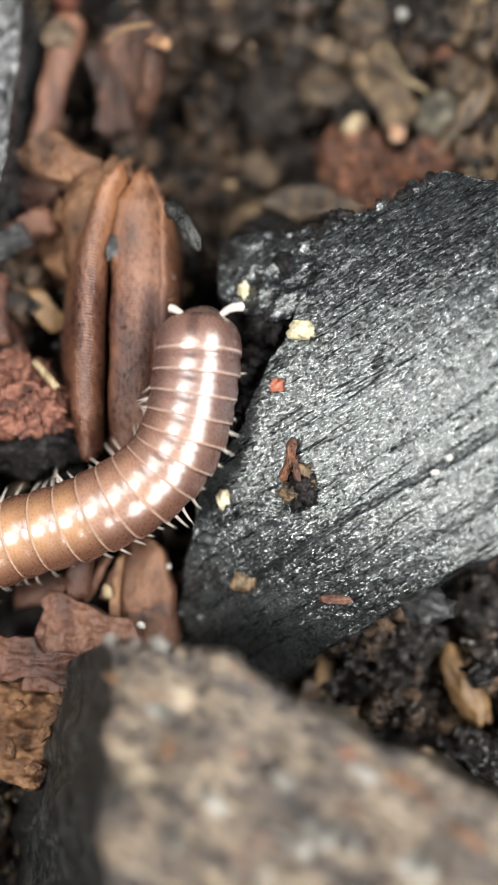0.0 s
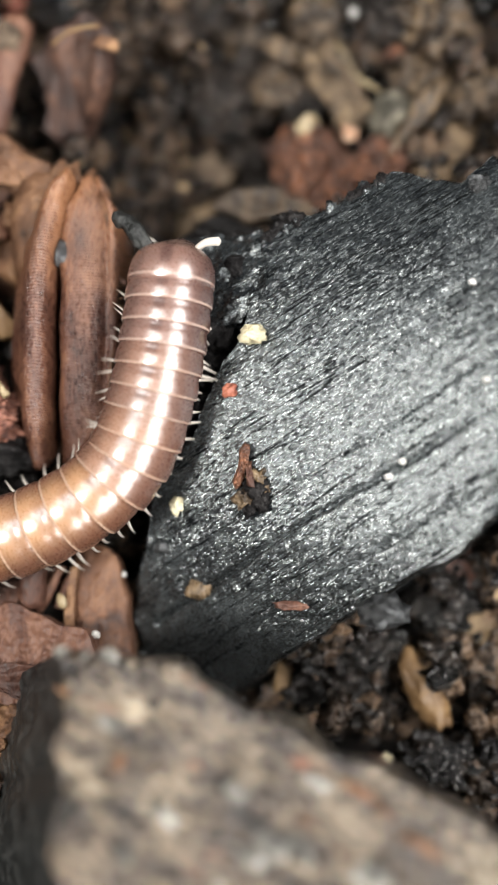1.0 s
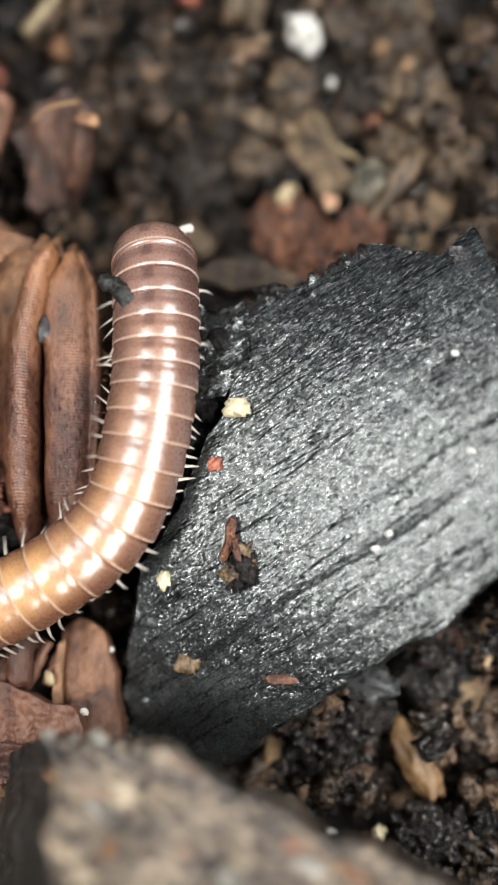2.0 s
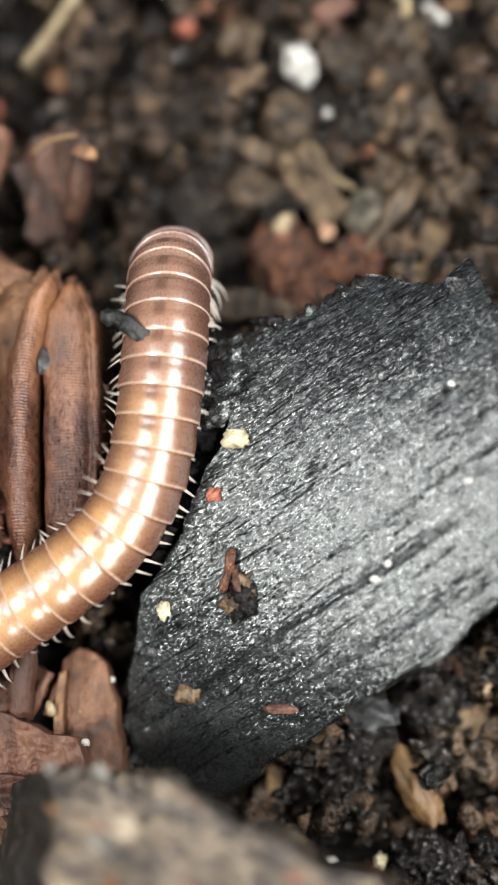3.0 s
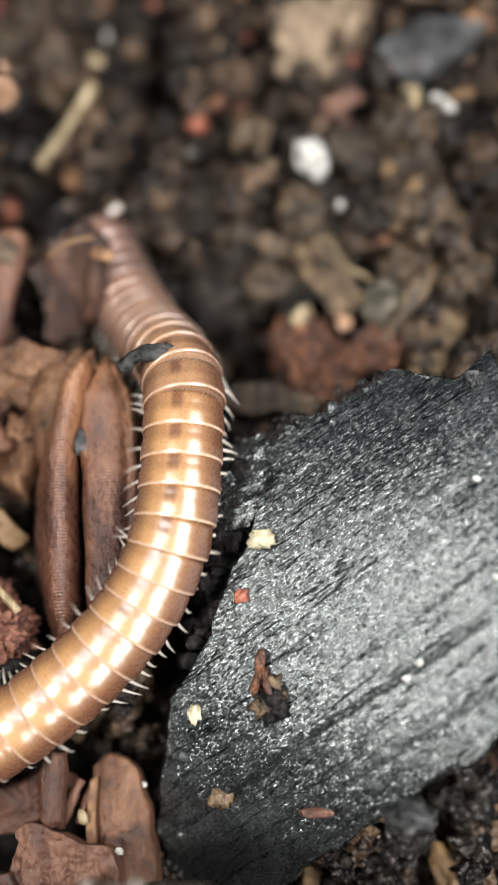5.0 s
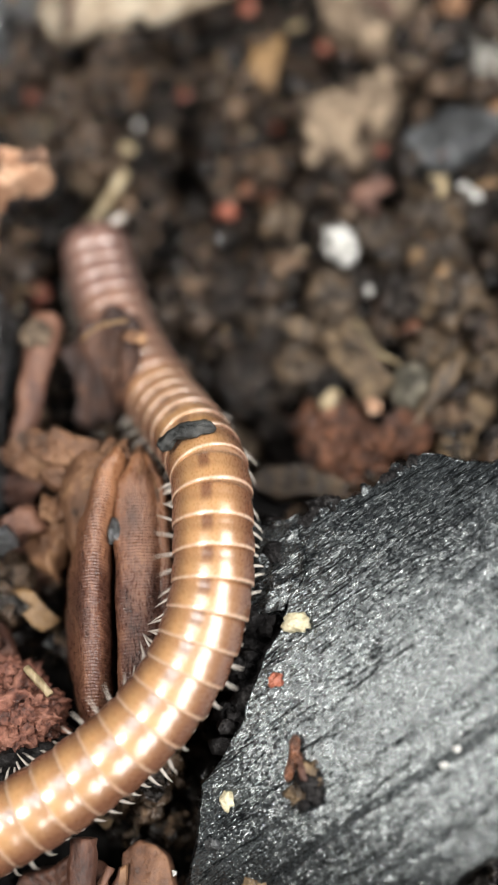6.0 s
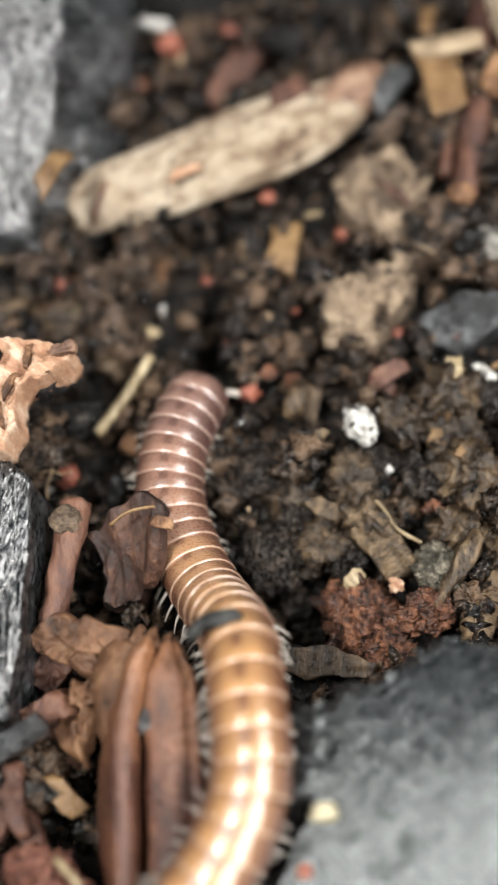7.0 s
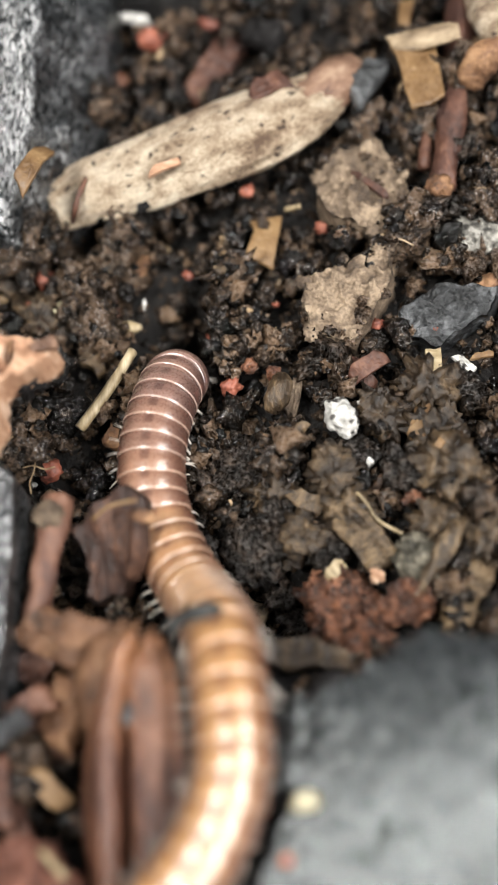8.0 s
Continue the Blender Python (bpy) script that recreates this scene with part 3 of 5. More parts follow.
def charcoal_block():
    outline = [(-0.487, -0.890), (-0.297, -0.202), (-0.042, 0.157), (0.215, 0.678), (0.279, 1.234), (0.467, 1.337), (0.861, 1.467), (1.057, 1.564),
               (1.417, 1.493), (1.601, 1.614), (1.725, 1.297), (1.975, 1.112), (2.070, 0.482), (1.812, -0.218), (1.547, -0.421), (1.334, -0.630),
               (1.124, -0.676), (0.888, -0.868), (0.546, -1.045), (0.045, -1.349), (-0.419, -1.288)]
    block = base("charcoal_block", at(0, 0, 0), "grey-black charcoal piece with a fine shiny grain", "charcoal")
    part("block", slab(outline, charcoal_top, 1.15, 4, n=320, rings=100, jag=0.05, bevel=0.05, relief=0.003, freq=11, flare=-0.06), CHARCOAL, block)
    ledge = [(-0.291, 1.343), (-0.110, 1.383), (0.138, 1.325), (0.539, 1.251), (0.458, 0.847), (0.308, 0.469), (0.250, 0.095), (-0.015, 0.170), (-0.160, 0.500), (-0.248, 0.774), (-0.308, 1.113)]
    part("ledge", slab(ledge, lambda x, y: charcoal_top(x, y) - 0.14 - 0.35 * max(0, 0.05 - x) ** 1.1 + 0.05 * fbm(Vector((x * 5, y * 5, 3)), 4), 0.95, 31, n=150, rings=40, jag=0.08, bevel=0.05, relief=0.05, freq=9), CHAR_EDGE, block, "black broken lower ledge of the charcoal")
    corner = [(-0.245, 1.20), (-0.14, 1.285), (0.024, 1.30), (0.189, 1.262), (0.36, 1.27), (0.34, 0.95), (0.22, 0.70), (0.06, 0.72), (-0.10, 0.80), (-0.235, 0.93), (-0.256, 1.052)]
    part("corner", slab(corner, lambda x, y: charcoal_top(x, y) + 0.01 - 0.12 * max(0, -0.02 - x) + 0.02 * fbm(Vector((x * 7, y * 7, 3)), 4), 0.3, 35, n=140, rings=40, jag=0.05, bevel=0.03, relief=0.02, freq=10), CHARCOAL, block, "flaking grey corner")
    part("spur", lump(0.13, 0.09, 0.14, 33, 3, 0.6, 2.0), GREY_STONE, block, "broken spur on the rim", at(*(0.997, -0.870, 0.950)))
    rnd = random.Random(8)
    for k in range(26):  # the black crumbling crust along the foot of the edge
        u = k / 25
        a, b = Vector((-0.107, 0.001, 0.919)), Vector((0.263, 1.222, 1.188))
        p = a.lerp(b, u) + Vector((rnd.uniform(-0.1, 0.02), rnd.uniform(-0.04, 0.04), -rnd.uniform(0.14, 0.42)))
        part("crust", lump(rnd.uniform(0.05, 0.12), rnd.uniform(0.05, 0.12), rnd.uniform(0.06, 0.16), k, 2, 0.6, 2.0), CHAR_EDGE, block, "", at(*p))
    for k in range(24):
        q = Vector((-0.005, 0.167, 0.850)).lerp(Vector((0.182, 1.199, 0.950)), k / 23) + Vector((rnd.uniform(-0.12, 0.03), rnd.uniform(-0.03, 0.03), -rnd.uniform(0.0, 0.3)))
        part("crust", lump(rnd.uniform(0.05, 0.1), rnd.uniform(0.06, 0.12), rnd.uniform(0.06, 0.14), 40 + k, 3, 0.6, 2.0, 5, 0.6), CHAR_EDGE, block, "", at(*q))
    for k in range(22):  # crumbs along the far rim
        q = Vector((0.249, 1.214, 0)).lerp(Vector((1.024, 1.534, 0)), rnd.random()) + Vector((rnd.uniform(-0.03, 0.03), rnd.uniform(-0.05, 0.01), 0))
        part("crust", lump(rnd.uniform(0.02, 0.05), rnd.uniform(0.015, 0.035), rnd.uniform(0.015, 0.03), 70 + k, 3, 0.6, 2.2, 5, 0.6), CHAR_EDGE if k % 3 else CHARCOAL, block, "", at(q.x, q.y, charcoal_top(q.x, q.y) - 0.005, 0, 0, 50 * k))
    part("splinter", lump(0.07, 0.04, 0.06, 3, 3, 0.6, 2.2), CHAR_EDGE, block, "black splinter on the rim", at(0.497, 1.337, 0.986))
    part("splinter", lump(0.05, 0.03, 0.07, 5, 3, 0.6, 2.2), CHAR_EDGE, block, "black splinter on the rim", at(0.434, 1.339, 0.961))


charcoal_block()


def on_charcoal(x, y, h):
    return (x, y, charcoal_top(x, y) + h)


def bit(name, p, size, material, label, category, seed, rz=0, sub=3, rough=0.45, group=""):
    solo(name, lump(*size, seed, sub, rough, 1.8, 5, 0.62), material, at(*p, 0, 0, rz), label, category, group)


bit("pebble", on_charcoal(0.288, 0.631, 0.05), (0.075, 0.055, 0.06), YELLOW_STONE, "small pale yellow rough pebble stuck on the charcoal", "pebble", 2)
bit("grit", on_charcoal(0.155, 0.338, 0.02), (0.045, 0.035, 0.03), RED_GRIT, "small orange-red grain lying on the charcoal", "grit", 3, 30)
bit("grit", on_charcoal(-0.066, 0.921, 0.0), (0.03, 0.05, 0.03), YELLOW_STONE, "small beige grain on the rim of the charcoal", "grit", 4)
bit("grit", on_charcoal(-0.159, -0.273, 0.02), (0.035, 0.055, 0.03), YELLOW_STONE, "tiny beige grain on the edge of the charcoal", "grit", 5)
bit("grit", on_charcoal(-0.048, -0.730, 0.0), (0.07, 0.06, 0.03), OLIVE, "dull brown grain on the charcoal", "grit", 6)
bit("grit", on_charcoal(-0.259, -0.501, 0.0), (0.05, 0.035, 0.03), GREY_STONE, "grey grain on the edge of the charcoal", "grit", 7)
knot = base("bark_knot", at(*on_charcoal(0.25, -0.17, 0.0)), "red-brown splintered knot of bark on the charcoal", "bark")
part("splinter", flake(0.24, 0.055, 0.05, 611, 0.02, jag=0.3), RED_EARTH, knot, "reddish upright splinter", at(-0.02, 0.07, 0.08, 20, -25, 75))
part("splinter", flake(0.16, 0.04, 0.04, 613, 0.02, jag=0.3), BARK, knot, "", at(0.03, 0.05, 0.09, 10, 20, 100))
for k, (x, y, r) in enumerate(((0.05, -0.05, 0.07), (0.0, -0.09, 0.06), (0.08, -0.11, 0.05), (0.06, 0.02, 0.055), (0.02, -0.15, 0.04), (0.10, -0.04, 0.035))):
    part("crumb", lump(r, r * 0.9, r * 0.9, 620 + k, 3, 0.7, 2.2, 6, 0.64), OLIVE if k % 2 else CHAR_EDGE, knot, "", at(x, y, 0.03, 0, 0, 60 * k))
bit("shred", on_charcoal(0.503, -0.830, 0.01), (0.10, 0.025, 0.015), BARK, "thin brown shred lying on the charcoal", "plant litter", 10)
for k, p in enumerate(((1.475, 0.845), (1.102, -0.090), (1.028, -0.166), (1.535, 0.312), (-0.522, -0.642), (1.528, 1.428))):
    bit("white_grain", on_charcoal(*p, 0.01), (0.02, 0.018, 0.014) if k != 5 else (0.06, 0.05, 0.03), PERLITE if k != 5 else GREY_STONE, "tiny bright white grain on the charcoal" if k != 5 else "grey grain near the tip of the charcoal", "grit", 20 + k, group="grains on the charcoal")


# ---- the stone in front ----
def front_stone():
    top = [(-0.592, -1.108), (-0.36, -1.09), (0.03, -1.15), (0.54, -1.42), (0.97, -1.60), (1.39, -1.81), (1.98, -2.15), (1.90, -3.40), (0.45, -3.75), (-0.35, -3.45), (-0.45, -2.40), (-0.49, -1.70)]

    def rise(x, y):
        over = max(0.0, -1.02 - y - 0.47 * (x + 0.35))  # how far behind the rim
        side = max(0.0, -0.30 - x)  # the corner is rounded off
        return 1.68 + 0.46 * (1 - math.exp(-over / 0.5)) - 0.5 * side ** 1.5 + 0.06 * fbm(Vector((x * 1.6, y * 1.6, 5)), 4)

    stone = base("stone", at(0, 0, 0), "large mottled grey-brown stone with rusty flecks, its shaded flank coloured black", "stone")
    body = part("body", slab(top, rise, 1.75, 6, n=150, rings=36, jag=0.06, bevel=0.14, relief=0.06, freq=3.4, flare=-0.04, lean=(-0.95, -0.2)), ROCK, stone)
    body.data.materials.append(FLANK_SHADE_AND_FLAKE)
    for f in body.data.polygons:  # shade on the side turned left, put into its colour
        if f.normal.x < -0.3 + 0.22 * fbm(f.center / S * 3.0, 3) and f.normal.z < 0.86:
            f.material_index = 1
    for k, (x, y, r) in enumerate(((-0.545, -1.115, 0.05), (-0.31, -1.13, 0.06), (-0.43, -1.13, 0.03), (-0.12, -1.19, 0.05), (0.06, -1.24, 0.04), (-0.20, -1.17, 0.03))):
        part("crust", lump(r * 0.85, r * 0.6, r * 0.35, 640 + k, 3, 0.5, 2.0, 5, 0.6), RUST_BARK if k == 4 else PEBBLE if k < 3 else ROCK, stone, "pale crust on the rim" if k < 4 else "", at(x, y, rise(x, y) - 0.01, 0, 0, -25 + 30 * k))
    for k, (x, y, r) in enumerate(((0.51, -1.956, 0.07), (0.41, -2.008, 0.06), (0.634, -1.986, 0.06), (0.19, -2.13, 0.09), (0.957, -2.09, 0.08), (-0.26, -1.444, 0.05), (0.346, -1.747, 0.05), (0.70, -1.70, 0.05), (0.018, -1.833, 0.06), (-0.15, -2.0, 0.05))):
        part("mineral_patch", lump(r * 1.3, r * 0.7, 0.02, 660 + k, 3, 0.7, 2.0, 5, 0.6), PEBBLE, stone, "off-white mineral patch", at(x, y, rise(x, y), 6, 0, -25 + 17 * math.sin(2 * k)))
    for k, (x, y, r) in enumerate(((0.904, -1.74, 0.07), (1.178, -1.96, 0.08), (0.858, -2.0, 0.06), (-0.21, -1.658, 0.07), (1.02, -1.82, 0.04), (-0.50, -1.30, 0.035), (0.66, -1.85, 0.035))):
        part("rust_streak", lump(r * 1.3, r * 0.35, 0.02, 680 + k, 3, 0.7, 2.0, 5, 0.6), RUST_BARK, stone, "orange rust streak", at(x, y, rise(x, y), -6, 8, -30 if k != 3 else 70))
    return stone


front_stone()


# ---- husks and bark beside the charcoal ----
def ribbed(points, section, taper, seed):
    """A solid ribbed shell along the points; section is its outline across, taper its width along."""
    c = spline(points, 10)
    rows = []
    for i, q in enumerate(c):
        u = i / (len(c) - 1)
        d = (c[min(i + 1, len(c) - 1)] - c[max(i - 1, 0)]).normalized()
        side = d.cross(Vector((0, 0, 1))).normalized()
        up = side.cross(d)
        w = taper(u)
        rows.append([q + side * (x * w + 0.02 * fbm(Vector((x * 5, u * 7, seed)), 3)) + up * (z * (0.5 + 0.5 * w) + 0.014 * fbm(Vector((x * 9, u * 9, seed + 4)), 4))
                     for x, z in section])
    return loft(rows)


def split_husk():
    h = base("seed_husk", at(0, 0, 0), "split brown seed husk with two ribbed halves", "husk")
    a = [(-0.985, 0.0, 0.70), (-0.985, 0.30, 0.88), (-0.985, 0.76, 0.97), (-0.945, 1.19, 1.01), (-0.875, 1.48, 1.02), (-0.815, 1.64, 1.0)]
    b = [(-0.735, 0.0, 0.64), (-0.70, 0.32, 0.82), (-0.685, 0.77, 0.92), (-0.695, 1.20, 0.96), (-0.70, 1.45, 0.95), (-0.69, 1.63, 0.92)]
    left = [(-0.17, -0.4), (-0.16, -0.2), (-0.12, -0.07), (-0.08, -0.02), (-0.055, 0.06), (-0.015, 0.115), (0.03, 0.125), (0.065, 0.09), (0.08, 0.0), (0.08, -0.4)]
    right = [(-0.145, -0.4), (-0.14, -0.06), (-0.12, 0.05), (-0.08, 0.085), (-0.01, 0.092), (0.05, 0.075), (0.085, 0.05), (0.095, 0.015), (0.105, 0.05), (0.125, 0.065), (0.145, 0.045), (0.155, -0.08), (0.15, -0.4)]
    part("half_shell", ribbed(a, left, lambda u: min(0.95 + 0.3 * math.sin(math.pi * min(1, u * 1.1)), 0.44 + 4.5 * (1 - u)), 1.0), HUSK, h)
    part("half_shell", ribbed(b, right, lambda u: min(0.9 + 0.33 * math.sin(math.pi * min(1, 0.1 + u * 0.9)), 0.34 + 3.6 * (1 - u)), 4.0), HUSK, h)
    # the sheath from which both halves split
    part("torn_end", ribbed([(-1.02, 0.95, 0.86), (-1.03, 1.25, 0.93), (-1.02, 1.50, 0.96), (-0.96, 1.66, 0.95)], [(-0.13, -0.3), (-0.12, -0.04), (-0.05, 0.03), (0.03, 0.05), (0.10, 0.03), (0.12, -0.3)], lambda u: 0.5 + 0.75 * math.sin(math.pi * (0.1 + 0.7 * u)), 7.0), HUSK_TOP, h, "ragged orange-brown torn end")
    part("torn_end", tube([(-0.86, 1.50, 1.06), (-0.82, 1.60, 1.07), (-0.795, 1.67, 1.03)], lambda u: 0.05 - 0.03 * u, 9, 3.0, 0.6), HUSK_TOP, h, "ragged orange-brown torn end")
    part("torn_end", tube([(-0.695, 1.46, 1.0), (-0.69, 1.56, 0.98), (-0.685, 1.65, 0.93)], lambda u: 0.04 - 0.025 * u, 9, 5.0, 0.6), HUSK_TOP, h, "ragged orange-brown torn end")
    for k, (x, y, z, rz) in enumerate(((-0.87, 1.63, 1.0, 75), (-0.79, 1.66, 0.99, 110), (-0.90, 1.70, 0.95, 60), (-0.72, 1.64, 0.93, 95), (-0.65, 1.62, 0.91, 120))):
        part("torn_end", flake(0.17, 0.06, 0.03, 95 + k, 0.03, jag=0.25), HUSK_TOP, h, "ragged orange-brown torn end", at(x, y, z, 12 * (-1) ** k, 10, rz))
    part("torn_end", flake(0.5, 0.2, 0.09, 18, 0.08, jag=0.18), HUSK_TOP, h, "ragged orange-brown torn end", at(*(-1.152, 1.715, 0.950), 10, 6, -20))
    part("seam", tube([(-0.575, 0.15, 0.83), (-0.54, 0.5, 0.93), (-0.53, 0.95, 0.985), (-0.56, 1.30, 1.0), (-0.63, 1.52, 0.97)], lambda u: 0.014, 7, 9.0, 0.5), RUST_BARK, h, "raised reddish seam")
    part("crumb", lump(0.05, 0.08, 0.05, 2, 2, 0.4), GREY_STONE, h, "grey crumb in the cleft", at(*(-0.824, 1.158, 1.020)))
    for k, p in enumerate(((-0.502, 1.021, 0.950), (-0.523, 0.951, 0.900))):
        part("bristle", flake(0.1, 0.03, 0.02, 90 + k, 0.01), BARK, h, "", at(*p, 0, 0, -40))
    for k in range(16):  # short stiff bristles along the edge of one half
        p = Vector((-0.566, 1.363, 0.960)).lerp(Vector((-0.512, 0.505, 0.920)), k / 15)
        part("bristle", tube([(0, 0, 0), (0.03, 0.006, 0.01), (0.055, 0.016, 0.008)], lambda u: 0.008 * (1 - 0.8 * u), 5, k, 0.2), HUSK_TOP, h, "", at(p.x, p.y, p.z, 0, 0, 12 * math.sin(3 * k) - 10))
    return h


SEED_HUSK = split_husk()


RIB_TOP = (-2.024, 2.991, 1.000)


def leftovers():
    # torn bark behind the husk
    for k, (p, lw, turn) in enumerate((((-1.289, 1.819, 0.800), (0.55, 0.26), (12, 6, -25)), ((-1.063, 1.653, 0.880), (0.35, 0.2), (-10, 12, -30)), ((-1.479, 1.694, 0.620), (0.4, 0.3), (20, -15, 50)),
                                       ((-1.249, 1.397, 0.660), (0.5, 0.34), (-25, 18, 70)), ((-1.397, 1.218, 0.550), (0.5, 0.3), (15, 25, -60)), ((-1.524, 1.351, 0.750), (0.5, 0.16), (10, -20, 20)), ((-1.529, 1.051, 0.500), (0.5, 0.3), (5, 20, 60)),
                                       ((-1.576, 0.876, 0.600), (0.6, 0.16), (10, 10, 85)), ((-1.165, 1.469, 0.850), (0.24, 0.2), (30, 0, 10)))):
        solo("bark_piece", flake(*lw, 0.14, 300 + k, 0.05, jag=0.16), HUSK_TOP if k in (0, 1, 3, 8) else BARK, at(*p, *turn), "torn brown piece of bark behind the husk", "bark", "torn bark")
    solo("yellow_leaf_bit", flake(0.34, 0.15, 0.05, 3, 0.04), LEAF, at(*(-1.295, 0.879, 0.72), 0, 20, -50), "small ochre-yellow scrap of leaf between husks", "leaf")
    solo("stick", tube([(-1.415, 1.932, 0.700), (-1.355, 2.229, 0.720), (-1.289, 2.559, 0.740), (-1.276, 2.772, 0.700)], lambda u: 0.085 + 0.012 * u, 14, 3.0, 0.3), BARK, at(0, 0, 0), "short reddish-brown stick with a gnarled end", "stick")
    solo("clay_crumb", lump(0.11, 0.10, 0.09, 41, 3, 0.35, 2.4, 5, 0.6), CLAY, at(*(-1.302, 2.623, 0.800)), "greyish crumb of clay on the stick", "clay")
    shell = base("curled_husk", at(0, 0, 0), "curled brown seed husk with an orange torn tip", "husk")
    rim = [(-1.192, 2.628), (-0.95, 2.75), (-0.703, 2.783), (-0.66, 2.62), (-0.743, 2.457), (-0.80, 2.30), (-0.892, 2.157), (-1.05, 2.10), (-1.18, 2.15), (-1.12, 2.38)]
    cx, cy = sum(q[0] for q in rim) / 10, sum(q[1] for q in rim) / 10
    part("shell", slab(rim, lambda x, y: 0.6 + 0.5 * (y - cy) + 0.05 * math.sin(11 * (x - cx) + 3 * (y - cy)) - 0.5 * max(0, x - cx) ** 1.5, 0.3, 21, n=90, rings=20, jag=0.08, bevel=0.04, relief=0.07, freq=6, stretch=(1, 0.3), flare=-0.2), DARK_HUSK, shell)
    part("fold", husk([(-0.815, 2.226, 0.500), (-0.735, 2.388, 0.660), (-0.689, 2.585, 0.820)], 0.07, 0.09, 0.03, 4, 14, 6.0, tip=0.5), DARK_HUSK, shell, "raised dark fold")
    part("rim", tube([(-0.998, 2.549, 0.840), (-0.869, 2.614, 0.880), (-0.690, 2.625, 0.900)], lambda u: 0.012, 8, 2, 0.4), LEAF, shell, "pale dry rim")
    part("tip", flake(0.17, 0.08, 0.04, 7, 0.03), RUST_BARK, shell, "orange torn tip", at(*(-0.628, 2.508, 0.920), 10, 15, -15))
    chip = base("charcoal_stick", at(0, 0, 0), "grey charcoal stick with upright ribs beside the litter", "charcoal")
    part("block", slab([(-2.222, 3.012, 1.000), (-1.756, 3.078, 1.000), (-1.498, 2.857, 1.000), (-1.481, 2.272, 1.000), (-1.577, 1.308, 1.000), (-2.181, 1.245, 1.000)], lambda x, y: 1.0 + 0.02 * fbm(Vector((x * 8, y * 0.8, 3)), 3), 1.0, 9,
         n=90, rings=24, jag=0.03, relief=0.03, freq=7, stretch=(1, 0.15)), CHARCOAL_UP, chip)
    for k in range(8):
        part("rib", tube([Vector(a).lerp(Vector(b), q) for a, b in (((RIB_TOP[0] + 0.056 * k, RIB_TOP[1], 1.0), (RIB_TOP[0] - 0.07 + 0.05 * k, RIB_TOP[1] - 1.35, 1.0)),) for q in (0, 0.35, 0.7, 1)], lambda u: 0.022 * math.sin(math.pi * (0.08 + 0.84 * u)) ** 0.5, 8, k * 1.7, 0.6), CHARCOAL_UP, chip)
    wood = base("wood_chip", at(0, 0, 0), "bright orange-brown splintered wood chip", "wood chip")
    part("chip", slab([(-1.857, 3.028, 1.200), (-1.851, 3.292, 1.200), (-1.650, 3.560, 1.200), (-1.719, 3.825, 1.200), (-1.365, 3.781, 1.200), (-1.151, 3.690, 1.200), (-1.282, 3.517, 1.200), (-1.510, 3.418, 1.200), (-1.629, 3.004, 1.200)], lambda x, y: 1.2 + 0.05 * fbm(Vector((x * 6, y * 6, 1)), 4, 2.1, 0.6), 0.3, 10,
         n=110, rings=20, jag=0.05, relief=0.05, freq=8), WOOD_CHIP, wood)
    part("torn_end", flake(0.2, 0.1, 0.06, 41, 0.02, jag=0.2), POD_TIP, wood, "pale torn end", at(*(-1.243, 3.671, 1.240), 8, 0, 15))
    part("torn_end", flake(0.2, 0.13, 0.06, 43, 0.02, jag=0.2), POD_TIP, wood, "pale torn end", at(*(-1.732, 3.077, 1.240), 0, 8, 70))
    for k, q in enumerate(((-1.575, 3.447, 1.240), (-1.466, 3.644, 1.240), (-1.644, 3.249, 1.240))):
        part("splinter", flake(0.22, 0.05, 0.04, 45 + k, 0.02, jag=0.2), RUST_BARK, wood, "", at(*q, 5, 5, 60 + 20 * k))
    solo("charcoal_bit", lump(0.14, 0.1, 0.12, 16, 3, 0.6), CHAR_EDGE, at(*(-1.415, 3.554, 0.950)), "black crumb under the wood chip", "charcoal")
    solo("charcoal_bit", lump(0.2, 0.16, 0.5, 17, 3, 0.5), CHAR_EDGE, at(*(-1.923, 3.478, 0.550)), "black lump under the wood chip", "charcoal")
    solo("twig", tube([(-2.078, 0.976, 0.850), (-1.710, 1.132, 0.900), (-1.380, 1.289, 0.950)], lambda u: 0.09 - 0.02 * u, 12, 5.0, 0.35), GREY_STONE, at(0, 0, 0), "short greyish twig lying on bark", "twig")
    for k, (q, rz) in enumerate((((-1.693, 0.778, 0.800), 75), ((-1.574, 0.864, 0.850), 95), ((-1.794, 0.658, 0.750), 60), ((-1.545, 0.685, 0.700), 110))):
        solo("bark_splinter", flake(0.5, 0.14, 0.09, 330 + k, 0.03, jag=0.2), BARK, at(*q, 10 - 8 * k, 6, rz), "reddish-brown torn splinter of bark", "bark", "bark splinters")
    for k, (p, r) in enumerate(((((-1.366, 0.251, 0.850)), (0.25, 0.2, 0.2)), (((-1.224, 0.212, 0.800)), (0.12, 0.12, 0.14)), (((-1.446, 0.463, 0.750)), (0.18, 0.12, 0.16)))):
        clump(r, 50 + k, BRICK, at(*p), "crumbly red-brown clump of earth")
    solo("straw", tube([(-1.266, 0.491, 0.980), (-1.122, 0.325, 1.000)], lambda u: 0.024, 8, 1, 0.3), STRAW, at(0, 0, 0), "short pale straw on the red earth", "straw")
    solo("bark_crumb", lump(0.36, 0.16, 0.2, 61, 4, 0.45, 2.0, 6), CHAR_EDGE, at(*(-1.362, 0.009, 0.700)), "dark crumb of bark beside the red earth", "bark")
    # chips below the millipede
    rounded = base("bark_chip", at(0, 0, 0), "rounded orange-brown bark chip with a rough face", "bark", "bark chips")
